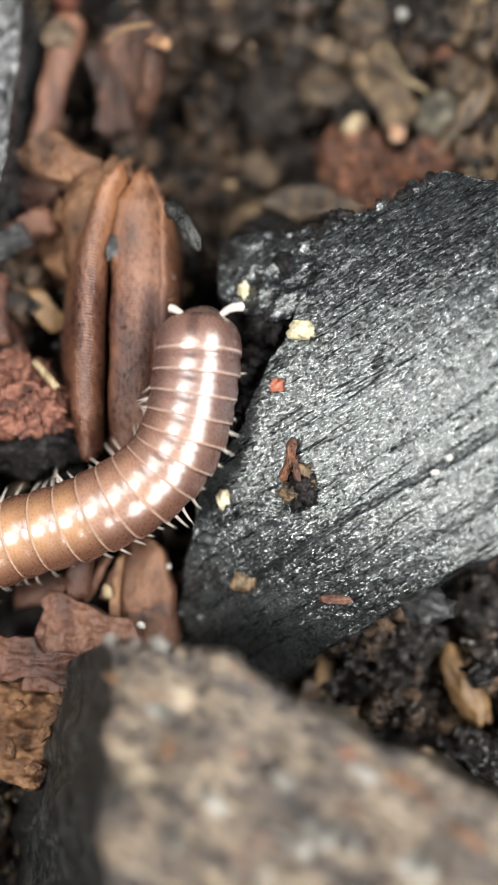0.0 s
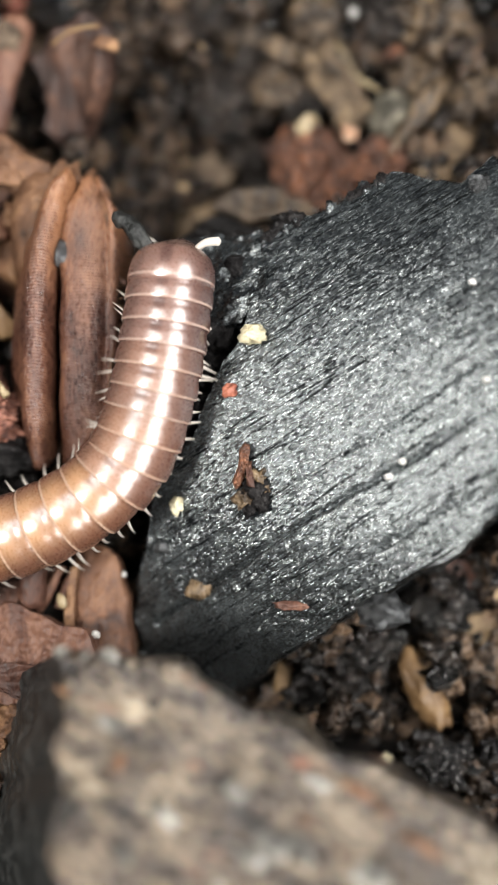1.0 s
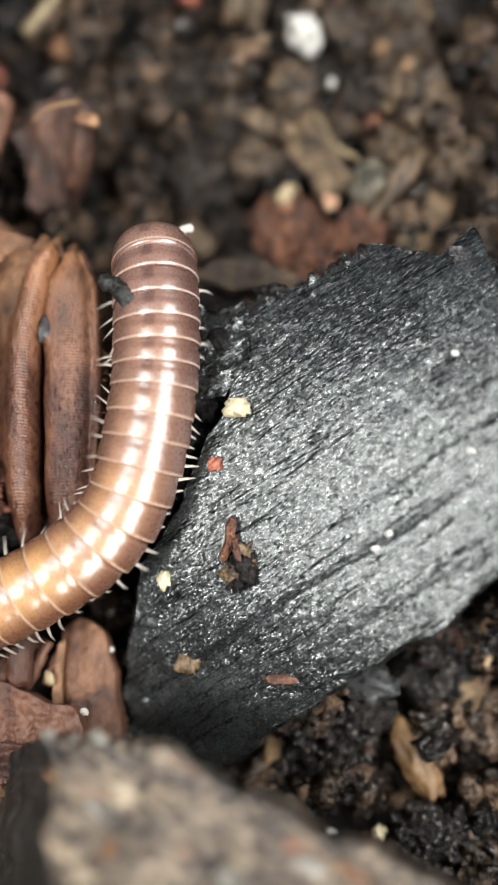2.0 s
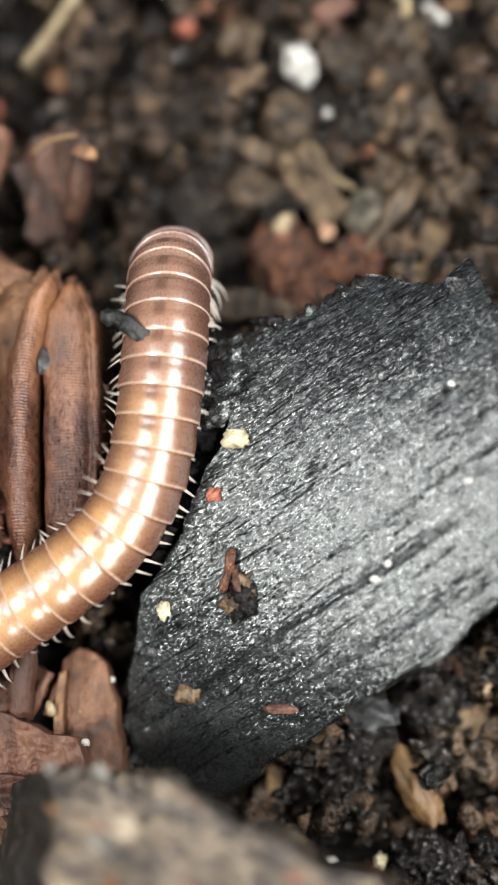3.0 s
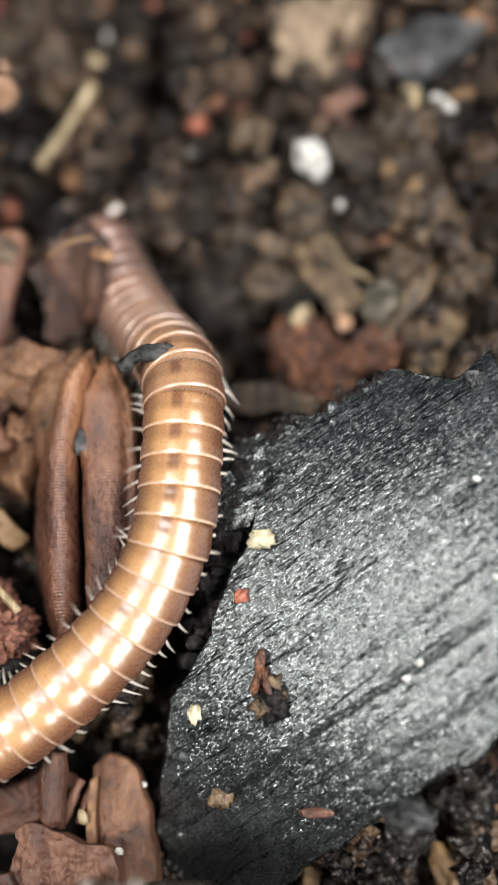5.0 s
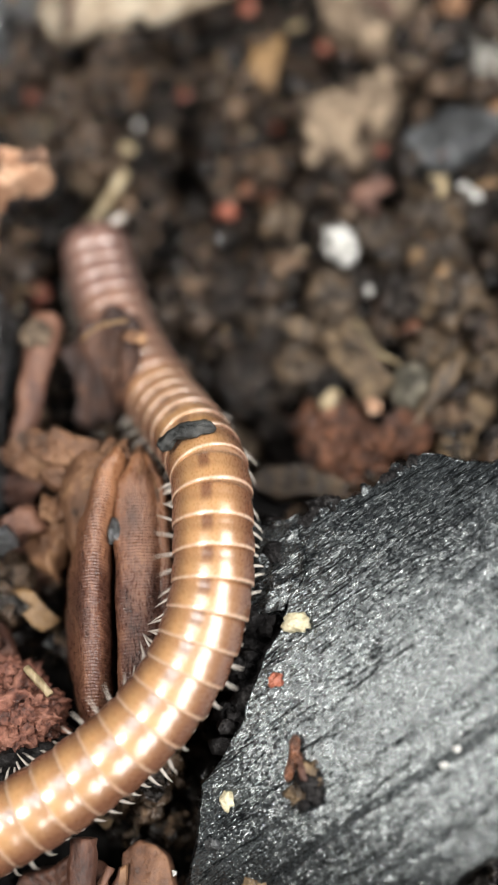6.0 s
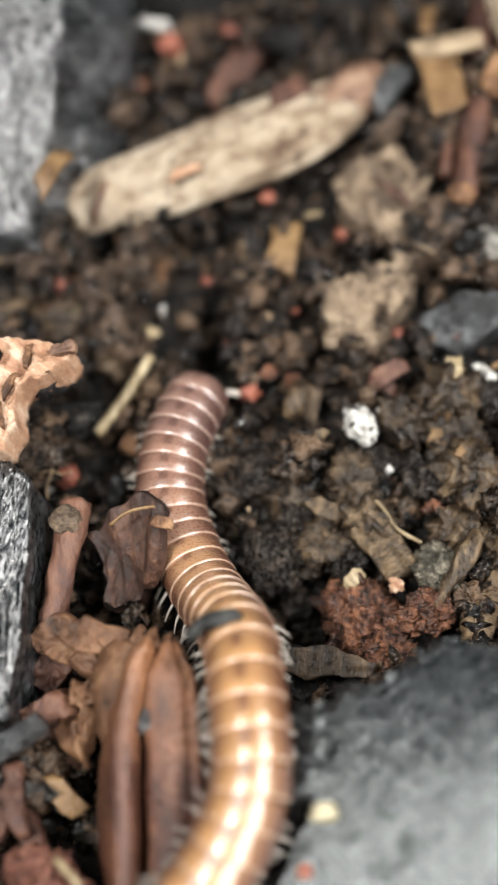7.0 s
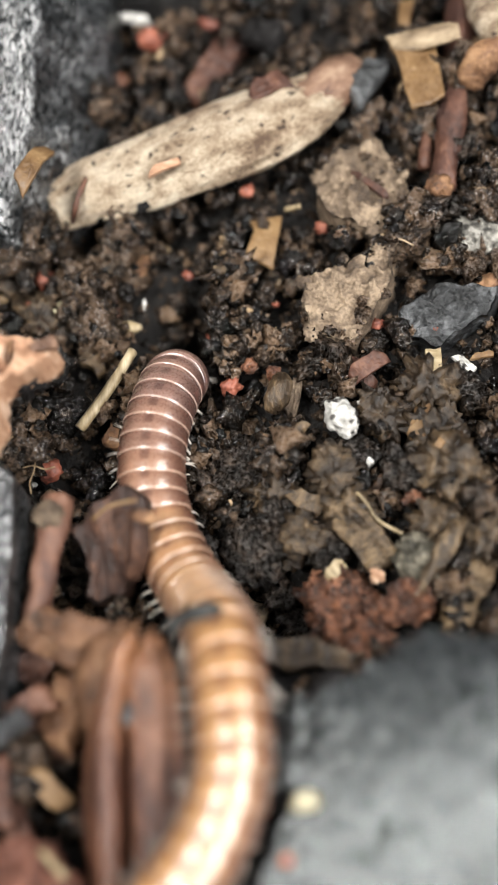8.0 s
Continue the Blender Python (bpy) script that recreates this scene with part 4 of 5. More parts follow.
    part("slab", slab([(-0.817, -0.531), (-0.701, -0.469), (-0.566, -0.536), (-0.481, -0.762), (-0.455, -1.17), (-0.84, -1.2), (-0.859, -0.915)],
         lambda x, y: 0.60 - 3.0 * max(0, abs(x + 0.67) - 0.04) ** 2 - 0.8 * max(0, y + 0.68) ** 2 + 0.02 * fbm(Vector((x * 4, y * 4, 7)), 4), 0.16, 23, n=90, rings=30, jag=0.03, bevel=0.012, relief=0.018, freq=9, stretch=(1, 0.5)), CHIP, rounded)
    part("flaking_edge", slab([(-0.80, -0.60), (-0.765, -0.58), (-0.78, -0.90), (-0.80, -1.1), (-0.845, -1.1), (-0.84, -0.85)], lambda x, y: 0.63, 0.05, 24, n=50, rings=8, jag=0.02, bevel=0.012, relief=0.01, freq=9), HUSK_TOP, rounded, "paler flaking edge")
    hollow = tube([(-1.02, -0.84, 0.68), (-1.0, -0.62, 0.72), (-0.985, -0.44, 0.74)], lambda u: 0.055, 14, 4.0, 0.2)
    bmesh.ops.delete(hollow, geom=[f for f in hollow.faces if len(f.verts) > 4], context="FACES")
    bmesh.ops.solidify(hollow, geom=hollow.faces[:], thickness=0.022)
    solo("hollow_stalk", hollow, BARK, at(0, 0, 0), "short hollow dark brown stalk in the gap", "stalk")
    solo("bark_chip", slab([(-1.24, -1.056), (-1.19, -0.863), (-1.127, -0.813), (-0.805, -0.934), (-0.64, -1.0), (-0.61, -1.2), (-0.7, -1.45), (-1.3, -1.4)],
         lambda x, y: 0.78 + 0.06 * (y + 1) + 0.003 * math.sin(110 * x + 20 * y) + 0.02 * fbm(Vector((x * 5, y * 5, 1)), 4), 0.2, 11, n=130, rings=44, jag=0.05, bevel=0.01, relief=0.03, freq=10), BARK, at(0, 0, 0), "broad red-brown bark chip with fine cross ribs", "bark", "bark chips")
    rusty = base("bark_slab", at(0, 0, 0), "thick rusty-brown crumbling slab of bark", "bark")
    part("core", slab([(-1.659, -1.160, 0.700), (-1.218, -1.164, 0.700), (-0.896, -1.251, 0.700), (-1.041, -1.618, 0.700), (-1.221, -1.906, 0.700), (-1.674, -1.862, 0.700)], lambda x, y: 0.66 + 0.09 * fbm(Vector((x * 2.5, y * 7, 2)), 5, 2.1, 0.6), 0.5, 12, n=150, rings=50, jag=0.09, relief=0.04, freq=11), RUST_BARK, rusty)
    part("outer_layer", slab([(-1.612, -1.061, 0.850), (-1.212, -1.073, 0.850), (-1.174, -1.151, 0.850), (-0.844, -1.204, 0.850), (-0.866, -1.391, 0.850), (-1.197, -1.309, 0.850), (-1.592, -1.336, 0.850)], lambda x, y: 0.84 + 0.04 * fbm(Vector((x * 4, y * 9, 2)), 4), 0.2, 17, n=90, rings=12, jag=0.05, relief=0.03, freq=9, stretch=(0.3, 1)), BARK, rusty, "red-brown ribbed outer bark")
    for k, q in enumerate(((-1.285, -1.467, 0.850), (-1.127, -1.618, 0.800), (-1.317, -1.718, 0.800), (-1.040, -1.429, 0.800), (-1.195, -1.808, 0.750))):
        part("crumb", lump(0.05, 0.03, 0.03, 500 + k, 3, 0.4, 2.2, 5, 0.6), RUST_BARK, rusty, "", at(*q, 0, 0, 50 * k))
    solo("bark_chip", flake(0.6, 0.32, 0.12, 21, 0.05), BARK, at(*(-1.224, -0.696, 0.550), 8, -8, 20), "brown bark chip lying under the millipede", "bark", "bark chips")
    for k, (a, b) in enumerate((((-0.995, -0.861, 0.600), (-0.868, -0.596, 0.620)), ((-0.889, -0.839, 0.550), (-0.810, -0.604, 0.550)), ((-1.101, -0.781, 0.600), (-0.960, -0.562, 0.600)))):
        solo("stick", tube([a, Vector(a).lerp(Vector(b), 0.5) + Vector((0.01, 0, 0.02)), b], lambda u: 0.035 - 0.01 * u, 10, k, 0.5), BARK, at(0, 0, 0), "thin dark brown stick in the gap", "stick", "sticks in the gap")
    solo("seed", lump(0.03, 0.05, 0.03, 71, 2, 0.2), STRAW, at(*(-0.847, -0.806, 0.660), 0, 0, 20), "tiny pale seed in the gap", "seed")
    solo("white_grain", lump(0.025, 0.025, 0.02, 72, 2, 0.4), PERLITE, at(*(-0.624, -0.998, 0.720)), "tiny white grain on a bark chip", "grit")


leftovers()


# ---- the litter on the soil ----
SPOTS = []


def lying(p, h=0.0, clear=0.16):
    """A place on the soil, h above it, with the clods kept off round it."""
    x, y = p
    SPOTS.append((x, y, clear))
    return (x, y, soil_z(x, y) + h)


def soil_things():
    pod = base("dry_pod", at(0, 0, 0), "long pale dry seed pod with dark specks, lying on the soil", "pod")
    pts = [(-1.448, 5.467, 0.220), (-1.016, 5.537, 0.300), (-0.421, 5.662, 0.330), (0.123, 5.826, 0.330), (0.578, 6.046, 0.300), (0.981, 6.411, 0.220)]
    part("shell", husk(pts, 0.345, 0.25, 0.05, 16, 34, 2.0, tip=(0.62, 0.15), rough=0.09), PALE_HUSK, pod)
    part("ridge", tube([Vector((0.229, 5.611, 0.220)), Vector((0.595, 5.777, 0.220)), Vector((0.883, 6.062, 0.200))], lambda u: 0.025, 8, 1, 0.4), BARK, pod, "dark split ridge")
    part("band", tube([Vector((-1.324, 5.282, 0.200)), Vector((-1.242, 5.247, 0.430)), Vector((-1.187, 5.347, 0.500)), Vector((-1.129, 5.515, 0.470)), Vector((-1.129, 5.743, 0.300))], lambda u: 0.022, 8, 4, 0.4), BARK, pod, "dark band across one end")
    part("tip", husk([(0.556, 6.031, 0.310), (0.766, 6.177, 0.290), (1.037, 6.481, 0.220)], 0.2, 0.2, 0.05, 10, 22, 5.0, tip=(0.98, 0.1), rough=0.09), POD_TIP, pod, "brown pointed end")
    # no opening in the shell: a black flake gives the hole's inner shade
    part("hole", flake(0.11, 0.07, 0.03, 29, 0.0), CHAR_EDGE, pod, "black flake for the dark inside of a small hole", at(*(-0.709, 5.233, 0.400), 45, 0, 20))
    solo("wood_splinter", flake(0.26, 0.07, 0.03, 31, 0.01), WOOD_CHIP, at(*(-0.488, 5.438, 0.610), 0, 0, 18), "small orange wood splinter lying on the pod", "wood chip")
    solo("bark_chip", flake(0.34, 0.2, 0.06, 33, 0.03), BARK, at(*(0.327, 6.108, 0.570), 0, 10, 25), "thin brown bark chip on the pod", "bark")
    big = base("charcoal_lump", at(0, 0, 0), "large dark grey charcoal lump with a rough grain", "charcoal")
    part("block", slab([(-2.590, 8.264, 0.800), (-1.255, 7.924, 0.800), (-1.317, 7.027, 0.800), (-1.401, 6.359, 0.800), (-1.522, 5.627, 0.800), (-1.704, 5.045, 0.800), (-2.400, 5.051, 0.800)], lambda x, y: 0.8 + 0.3 * (y - 5.8) + 0.03 * fbm(Vector((x * 5, y * 1.2, 7)), 3), 0.95, 13,
         n=110, rings=30, jag=0.05, bevel=0.1, relief=0.05, freq=5, stretch=(1, 0.3), lean=(0.42, -0.05)), CHARCOAL_UP, big)
    rnd = random.Random(17)
    for k in range(14):
        q = Vector((-1.185, 7.295, 0.350)).lerp(Vector((-1.447, 5.392, 0.300)), k / 13) + Vector((rnd.uniform(-0.12, 0.1), 0, rnd.uniform(-0.15, 0.2)))
        part("crust", lump(rnd.uniform(0.05, 0.12), rnd.uniform(0.08, 0.18), rnd.uniform(0.06, 0.12), 520 + k, 3, 0.5, 2.0, 5, 0.6), CHAR_EDGE if k % 3 else CHARCOAL_UP, big, "", at(*q))
    solo("leaf_scrap", flake(0.5, 0.17, 0.03, 35, 0.08), LEAF, at(*(-1.426, 5.348, 0.950), 12, 10, 65), "torn yellow-brown leaf scrap leaning on charcoal", "leaf")
    solo("perlite", lump(0.11, 0.145, 0.12, 81, 4, 0.3, 1.6, 6, 0.55), PERLITE, at(*lying((0.646, 3.348), 0.24, 0.32), 0, 0, 20), "rough white mineral granule on the soil", "mineral grain")
    solo("flat_stone", slab([(-0.42, -0.12), (-0.3, 0.12), (-0.05, 0.2), (0.25, 0.14), (0.45, 0.02), (0.3, -0.2), (-0.15, -0.22)], lambda x, y: 0.1, 0.25, 14, n=90, rings=24, jag=0.06, relief=0.06, freq=6), GREY_STONE, at(*lying((1.466, 4.178), 0.14, 0.4), 5, -4, 10), "flat blue-grey stone half sunk in soil", "stone")
    for k, outline in enumerate(([(0.62, 5.473), (0.812, 5.682), (1.076, 5.692), (1.266, 5.423), (1.34, 5.101), (1.242, 4.765), (1.105, 4.637), (0.959, 4.881), (0.716, 5.019), (0.584, 5.27)],
                                 [(0.464, 4.485), (0.728, 4.643), (1.109, 4.685), (1.09, 4.397), (0.933, 4.133), (0.754, 3.948), (0.475, 4.055), (0.388, 4.303)])):
        patch = base("clay_patch", at(0, 0, 0), "patch of pale brown crumbling clay in the soil", "clay", "clay patches")
        part("core", slab(outline, lambda x, y: 0.24 + 0.07 * fbm(Vector((x * 3, y * 3, 2)), 4) + 0.035 * fbm(Vector((x * 11, y * 11, 5)), 4, 2.2, 0.62), 0.4, 91 + k, n=130, rings=40, jag=0.05, bevel=0.05, relief=0.03, freq=14), CLAY, patch)
        rnd = random.Random(60 + k)
        for q in range(26):
            a = Vector(rnd.choice(outline)).lerp(Vector(rnd.choice(outline)), rnd.uniform(0.0, 0.35))
            g = rnd.uniform(0.015, 0.06)
            part("crumb", lump(g, g * rnd.uniform(0.7, 1.3), g * 0.7, 400 + q + 50 * k, 3, 0.5, 2.0, 5, 0.62), (CLAY, EARTH, CRUMB)[q % 3], patch, "", at(a.x, a.y, 0.23, 0, 0, 40 * q))
        SPOTS.extend((x, y, 0.12) for x, y in outline)
        mid = sum((Vector(q) for q in outline), Vector((0, 0))) / len(outline)
        SPOTS.append((mid.x, mid.y, 0.3))
    solo("bark_shred", flake(0.36, 0.06, 0.04, 611, 0.02, jag=0.2), BARK, at(*lying((1.018, 5.263), 0.3), 0, 0, -45), "thin brown bark shred lying on pale clay", "bark")
    for k, (p, lw, rz, label) in enumerate((((0.172, 5.017), (0.46, 0.23), 82, "yellow-brown leaf scrap lying flat on the soil"), 
                                            ((1.196, 3.361), (0.45, 0.14), 75, "torn amber leaf scrap in the soil"),
                                            ((1.327, 3.715), (0.3, 0.12), 85, "small pale leaf scrap standing in soil"), ((1.435, 6.900), (0.34, 0.12), 80, "small yellow leaf scrap"), ((1.280, 3.033), (0.25, 0.06), 50, "thin amber leaf shred"))):
        solo("leaf_scrap", flake(*lw, 0.03, 100 + k, 0.03), LEAF if k != 2 else STRAW, at(*lying(p, 0.2), 8 * (-1) ** k, 6, rz), label, "leaf", "leaf scraps")
    solo("leaf_scrap", slab([(1.271, 6.455, 0.420), (1.436, 6.521, 0.420), (1.633, 6.462, 0.420), (1.638, 6.194, 0.420), (1.654, 5.875, 0.420), (1.534, 5.799, 0.420), (1.385, 5.771, 0.420), (1.359, 6.024, 0.420), (1.332, 6.276, 0.420)],
         lambda x, y: 0.42 + 0.03 * math.sin(6 * x + 2 * y), 0.025, 71, n=80, rings=14, jag=0.015, bevel=0.01, relief=0.012, freq=8), LEAF, at(0, 0, 0), "wide yellow-brown leaf scrap beside a twig", "leaf", "leaf scraps")
    solo("leaf_strip", slab([(1.259, 6.490, 0.480), (1.516, 6.510, 0.480), (1.827, 6.475, 0.480), (1.826, 6.319, 0.480), (1.582, 6.308, 0.480), (1.307, 6.346, 0.480)],
         lambda x, y: 0.48 + 0.04 * math.sin(4 * x), 0.025, 73, n=70, rings=10, jag=0.015, bevel=0.01, relief=0.012, freq=8), DULL_LEAF, at(0, 0, 0), "narrow pale tan leaf strip across a twig", "leaf", "leaf scraps")
    SPOTS.extend((x, y, 0.3) for x, y, _ in pts)
    twig = base("twig", at(0, 0, 0), "brown twig with a cut knotty end", "twig")
    part("stem", tube([(1.985, 7.314, 0.200), (1.830, 6.499, 0.220), (1.712, 5.836, 0.240), (1.558, 5.165, 0.220)], lambda u: 0.10 + 0.025 * math.sin(u * 7) ** 2, 14, 7, 0.35), BARK, twig)
    part("stub", tube([(1.534, 5.928, 0.160), (1.443, 5.407, 0.160)], lambda u: 0.05, 10, 2, 0.4), BARK, twig)
    part("knot", lump(0.1, 0.1, 0.09, 44, 3, 0.35), RUST_BARK, twig, "pinkish cut end", at(*(1.528, 5.153, 0.280)))
    solo("curled_leaf", husk([(1.853, 6.036, 0.300), (1.968, 6.110, 0.450), (2.170, 6.183, 0.450)], 0.13, 0.16, 0.03, 3, 14, 3, tip=0.7, rough=0.2), RUST_BARK, at(0, 0, 0), "curled orange-brown leaf edge", "leaf")
    solo("curled_leaf", husk([(2.041, 7.027, 0.300), (2.093, 6.576, 0.400), (2.226, 6.271, 0.400)], 0.16, 0.12, 0.03, 5, 14, 4, tip=0.7, rough=0.12), PALE_HUSK, at(0, 0, 0), "pale ribbed dry leaf", "leaf")
    solo("speckled_pebble", lump(0.22, 0.18, 0.14, 45, 4, 0.25, 2.0, 6, 0.6), PEBBLE, at(*lying((1.772, 4.828), 0.1, 0.28)), "speckled off-white pebble on the soil", "pebble")
    solo("bark_chip", flake(0.32, 0.2, 0.08, 46, 0.05), RUST_BARK, at(*lying((1.811, 4.377), 0.1), 10, 0, -50), "curled orange-brown bark chip", "bark")
    for k, (p, r, label) in enumerate((((0.534, 1.993), (0.24, 0.29, 0.2), "large wet red-brown clump of earth"), ((0.688, 1.740), (0.18, 0.16, 0.14), "red-brown clump of earth by the charcoal"), ((0.965, 2.003), (0.17, 0.13, 0.13), "small red earth clump"), ((0.403, 2.202), (0.12, 0.14, 0.14), "small wet red-brown clump of earth"))):
        clump(r, 110 + k, RED_EARTH, at(*lying(p, 0.12, 0.28), 0, 0, 20), label)
    solo("bark_piece", flake(0.7, 0.22, 0.1, 47, 0.06, jag=0.3), OLIVE, at(*lying((0.707, 2.517), 0.2), 12, 14, -58), "dark brown bark piece leaning on the soil", "bark")
    solo("bark_piece", flake(0.7, 0.26, 0.1, 58, 0.06, jag=0.2), OLIVE, at(*lying((1.418, 2.113), 0.15), 12, 14, 60), "long dark brown bark piece in the soil", "bark")
    solo("bark_piece", flake(0.8, 0.34, 0.12, 59, 0.05, jag=0.12), CHAR_EDGE, at(*lying((0.259, 1.622), 0.2), 5, 6, -12), "flat dark piece of bark against the charcoal", "bark")
    solo("root", tube([lying((1.356, 2.489), 0.3), lying((1.207, 2.261), 0.3), lying((1.019, 2.012), 0.22)], lambda u: 0.055 + 0.02 * math.sin(5 * u), 12, 6.0, 0.6), OLIVE, at(0, 0, 0), "dark brown rotten root lying over the soil", "root")
    solo("bark_piece", slab([(-0.36, -0.06), (-0.2, 0.08), (0.05, 0.10), (0.38, 0.04), (0.3, -0.08), (-0.1, -0.12)], lambda x, y: 0.05 - 0.3 * y * y, 0.1, 83, n=80, rings=16, jag=0.04, bevel=0.02, relief=0.02, freq=8, stretch=(0.5, 1)), OLIVE, at(*lying((0.266, 1.684), 0.3), 6, 0, -8), "flat grey-brown strip of bark against the charcoal", "bark")
    solo("bark_chip", flake(0.26, 0.12, 0.03, 85, 0.03, jag=0.2), OLIVE, at(*lying((0.348, 2.780), 0.2), 10, 5, -35), "small curled pale bark chip on dark soil", "bark")
    solo("bark_piece", husk([(0.14, 3.47, 0.2), (0.21, 3.6, 0.26), (0.25, 3.76, 0.2)], 0.09, 0.09, 0.03, 3, 14, 8.0, tip=0.4, rough=0.2), OLIVE, at(0, 0, 0), "curled dark brown shred of bark beside red grains", "bark")
    solo("leaf_scrap", flake(0.3, 0.13, 0.03, 87, 0.05, jag=0.2), BARK, at(*lying((0.863, 3.735), 0.22), 14, -8, 30), "dull brown torn leaf scrap on the soil", "leaf", "leaf scraps")
    for k, (p, r) in enumerate((((0.152, 2.913), 0.2), ((0.030, 3.160), 0.2), ((-0.041, 2.481), 0.18), ((1.280, 3.227), 0.19), ((0.555, 2.962), 0.17), ((1.346, 2.912), 0.2), ((0.296, 2.569), 0.18), ((0.920, 3.403), 0.16), ((1.277, 3.579), 0.17), ((-1.628, 4.514), 0.2), ((0.10, 2.28), 0.15), ((0.22, 2.05), 0.13), ((0.62, 2.70), 0.16), ((0.16, 2.70), 0.17), ((0.46, 2.45), 0.13), ((1.25, 2.55), 0.15), ((1.55, 2.45), 0.16))):
        solo("soil_clod", lump(1.1 * r, 0.95 * r, 0.8 * r, 230 + k, 4, 0.7, 2.1, 7, 0.66), OLIVE if p[0] > 0.5 or k % 3 == 0 else EARTH, at(*lying(p, 0.1), 0, 0, 70 * k), "dark wet clod of soil and rotten fibre", "soil clod", "wet soil clods")
    for k, (p, r) in enumerate((((1.079, 2.726), 0.05), ((1.138, 2.670), 0.035), ((1.020, 2.701), 0.03), ((-1.581, 4.385), 0.045))):
        solo("red_grit", lump(r, 0.8 * r, 0.7 * r, 250 + k, 3, 0.5, 2.0, 5), RED_EARTH, at(*lying(p, 0.2), 0, 0, 40 * k), "dark red crumb on the soil", "grit", "red grains")
    solo("clay_lump", lump(0.15, 0.19, 0.14, 118, 5, 0.4, 2.2, 7, 0.62), MOSSY, at(*lying((1.069, 2.286), 0.1)), "small greenish-brown lump of clay", "clay", "clay lumps")
    solo("grit", lump(0.045, 0.055, 0.045, 119, 3, 0.6, 2.0, 5), WOOD_CHIP, at(*lying((0.782, 2.206), 0.18)), "bright orange grain beside red earth", "grit")
    solo("shell_bit", flake(0.16, 0.1, 0.03, 48, 0.02), STRAW, at(*lying((0.499, 2.277), 0.3), 20, 0, 40), "pale beige chip above red earth", "chip")
    solo("root_fibre", tube([lying((0.593, 2.894), 0.12), lying((0.729, 2.750), 0.16), lying((0.819, 2.607), 0.14), lying((0.976, 2.481), 0.12)], lambda u: 0.014, 6, 1, 0.2), STRAW, at(0, 0, 0), "thin pale root fibre curving over soil", "root")
    solo("white_splinter", flake(0.2, 0.07, 0.04, 49, 0.0), PERLITE, at(*lying((1.556, 3.735), 0.12), 0, 0, -50), "small white splinter on the soil", "splinter")
    solo("leaf_scrap", flake(0.16, 0.05, 0.03, 51, 0.0), LEAF, at(*lying((1.666, 3.756), 0.12), 0, 0, 5), "tiny yellow leaf shred", "leaf", "leaf scraps")
    solo("charcoal_chip", flake(0.36, 0.3, 0.14, 52, 0.02), CHAR_EDGE, at(*lying((0.273, 6.938), 0.32), 6, -8, -35), "flat black charcoal chip", "charcoal")
    solo("white_splinter", flake(0.28, 0.09, 0.06, 53, 0.0), PERLITE, at(*lying((-0.785, 7.253), 0.25), 0, 0, -25), "white splinter among brown litter", "splinter")
    solo("red_chip", lump(0.14, 0.09, 0.08, 54, 3, 0.4), RED_GRIT, at(*lying((-0.639, 7.000), 0.15), 0, 0, -20), "orange-red brick chip on the soil", "brick chip")
    solo("red_chip", lump(0.09, 0.05, 0.05, 55, 3, 0.4), RED_GRIT, at(*lying((-0.173, 7.104), 0.15), 0, 0, -30), "small orange-red brick chip", "brick chip")
    solo("bark_piece", flake(0.9, 0.3, 0.14, 56, 0.03), BARK, at(*lying((-0.118, 6.748), 0.16), 5, 4, 62), "long reddish-brown piece of bark behind the pod", "bark")
    solo("bark_chip", flake(0.45, 0.22, 0.1, 57, 0.04), GREY_STONE, at(*lying((1.079, 6.216), 0.34), 0, 8, 55), "grey-brown bark chip at the pod's end", "bark")
    for k, (p, r) in enumerate((((-1.566, 4.873), 0.085), ((-1.661, 4.647), 0.06), ((-0.325, 4.434), 0.06), ((-0.152, 3.761), 0.08), ((0.003, 3.912), 0.065), ((0.175, 3.828), 0.065), ((0.956, 4.132), 0.05), ((1.365, 4.013), 0.04),
                                ((0.067, 5.424), 0.06), ((0.610, 5.060), 0.055), ((-0.447, 4.789), 0.045), ((0.218, 4.444), 0.03), ((-1.476, 3.212), 0.09), ((0.688, -1.336), 0.05), ((-0.923, 6.680), 0.07))):
        solo("red_grit", lump(r * 0.85, r * 0.95, r * 0.8, 130 + k, 3, 0.5, 2.0, 5), RED_GRIT if k not in (4, 5, 14) else RED_EARTH, at(*lying(p, r * 0.9 + 0.05), 0, 0, 40 * k), "small orange-red grain on the dark soil", "grit", "red grains")
    for k, (p, r) in enumerate((((-1.450, 4.587), (0.07, 0.09, 0.06)), ((-0.803, 4.611), (0.02, 0.07, 0.02)), ((-1.327, 5.047), (0.03, 0.03, 0.03)), ((0.808, 3.034), (0.03, 0.05, 0.03)), ((1.107, 2.733), (0.025, 0.03, 0.02)),
                                ((-1.632, 3.157), (0.03, 0.03, 0.03)), ((0.988, -1.695), (0.05, 0.06, 0.05)), ((0.698, -1.700), (0.04, 0.03, 0.03)), ((1.533, 2.960), (0.015, 0.015, 0.015)), ((0.774, 3.487), (0.02, 0.02, 0.02)), ((0.394, 2.832), (0.07, 0.03, 0.03)))):
        solo("white_grain", lump(*[0.75 * v for v in r], 150 + k, 3, 0.6, 2.2, 5), YELLOW_STONE if k in (0, 6) else CLAY if k == 10 else PERLITE, at(*lying(p, 0.07)), "small white grain on the dark soil", "grit", "white grains")
    solo("seed", lump(0.09, 0.05, 0.04, 57, 3, 0.15), STRAW, at(*lying((-0.898, 4.386), 0.1), 0, 0, -15), "pale oval seed on the soil", "seed")
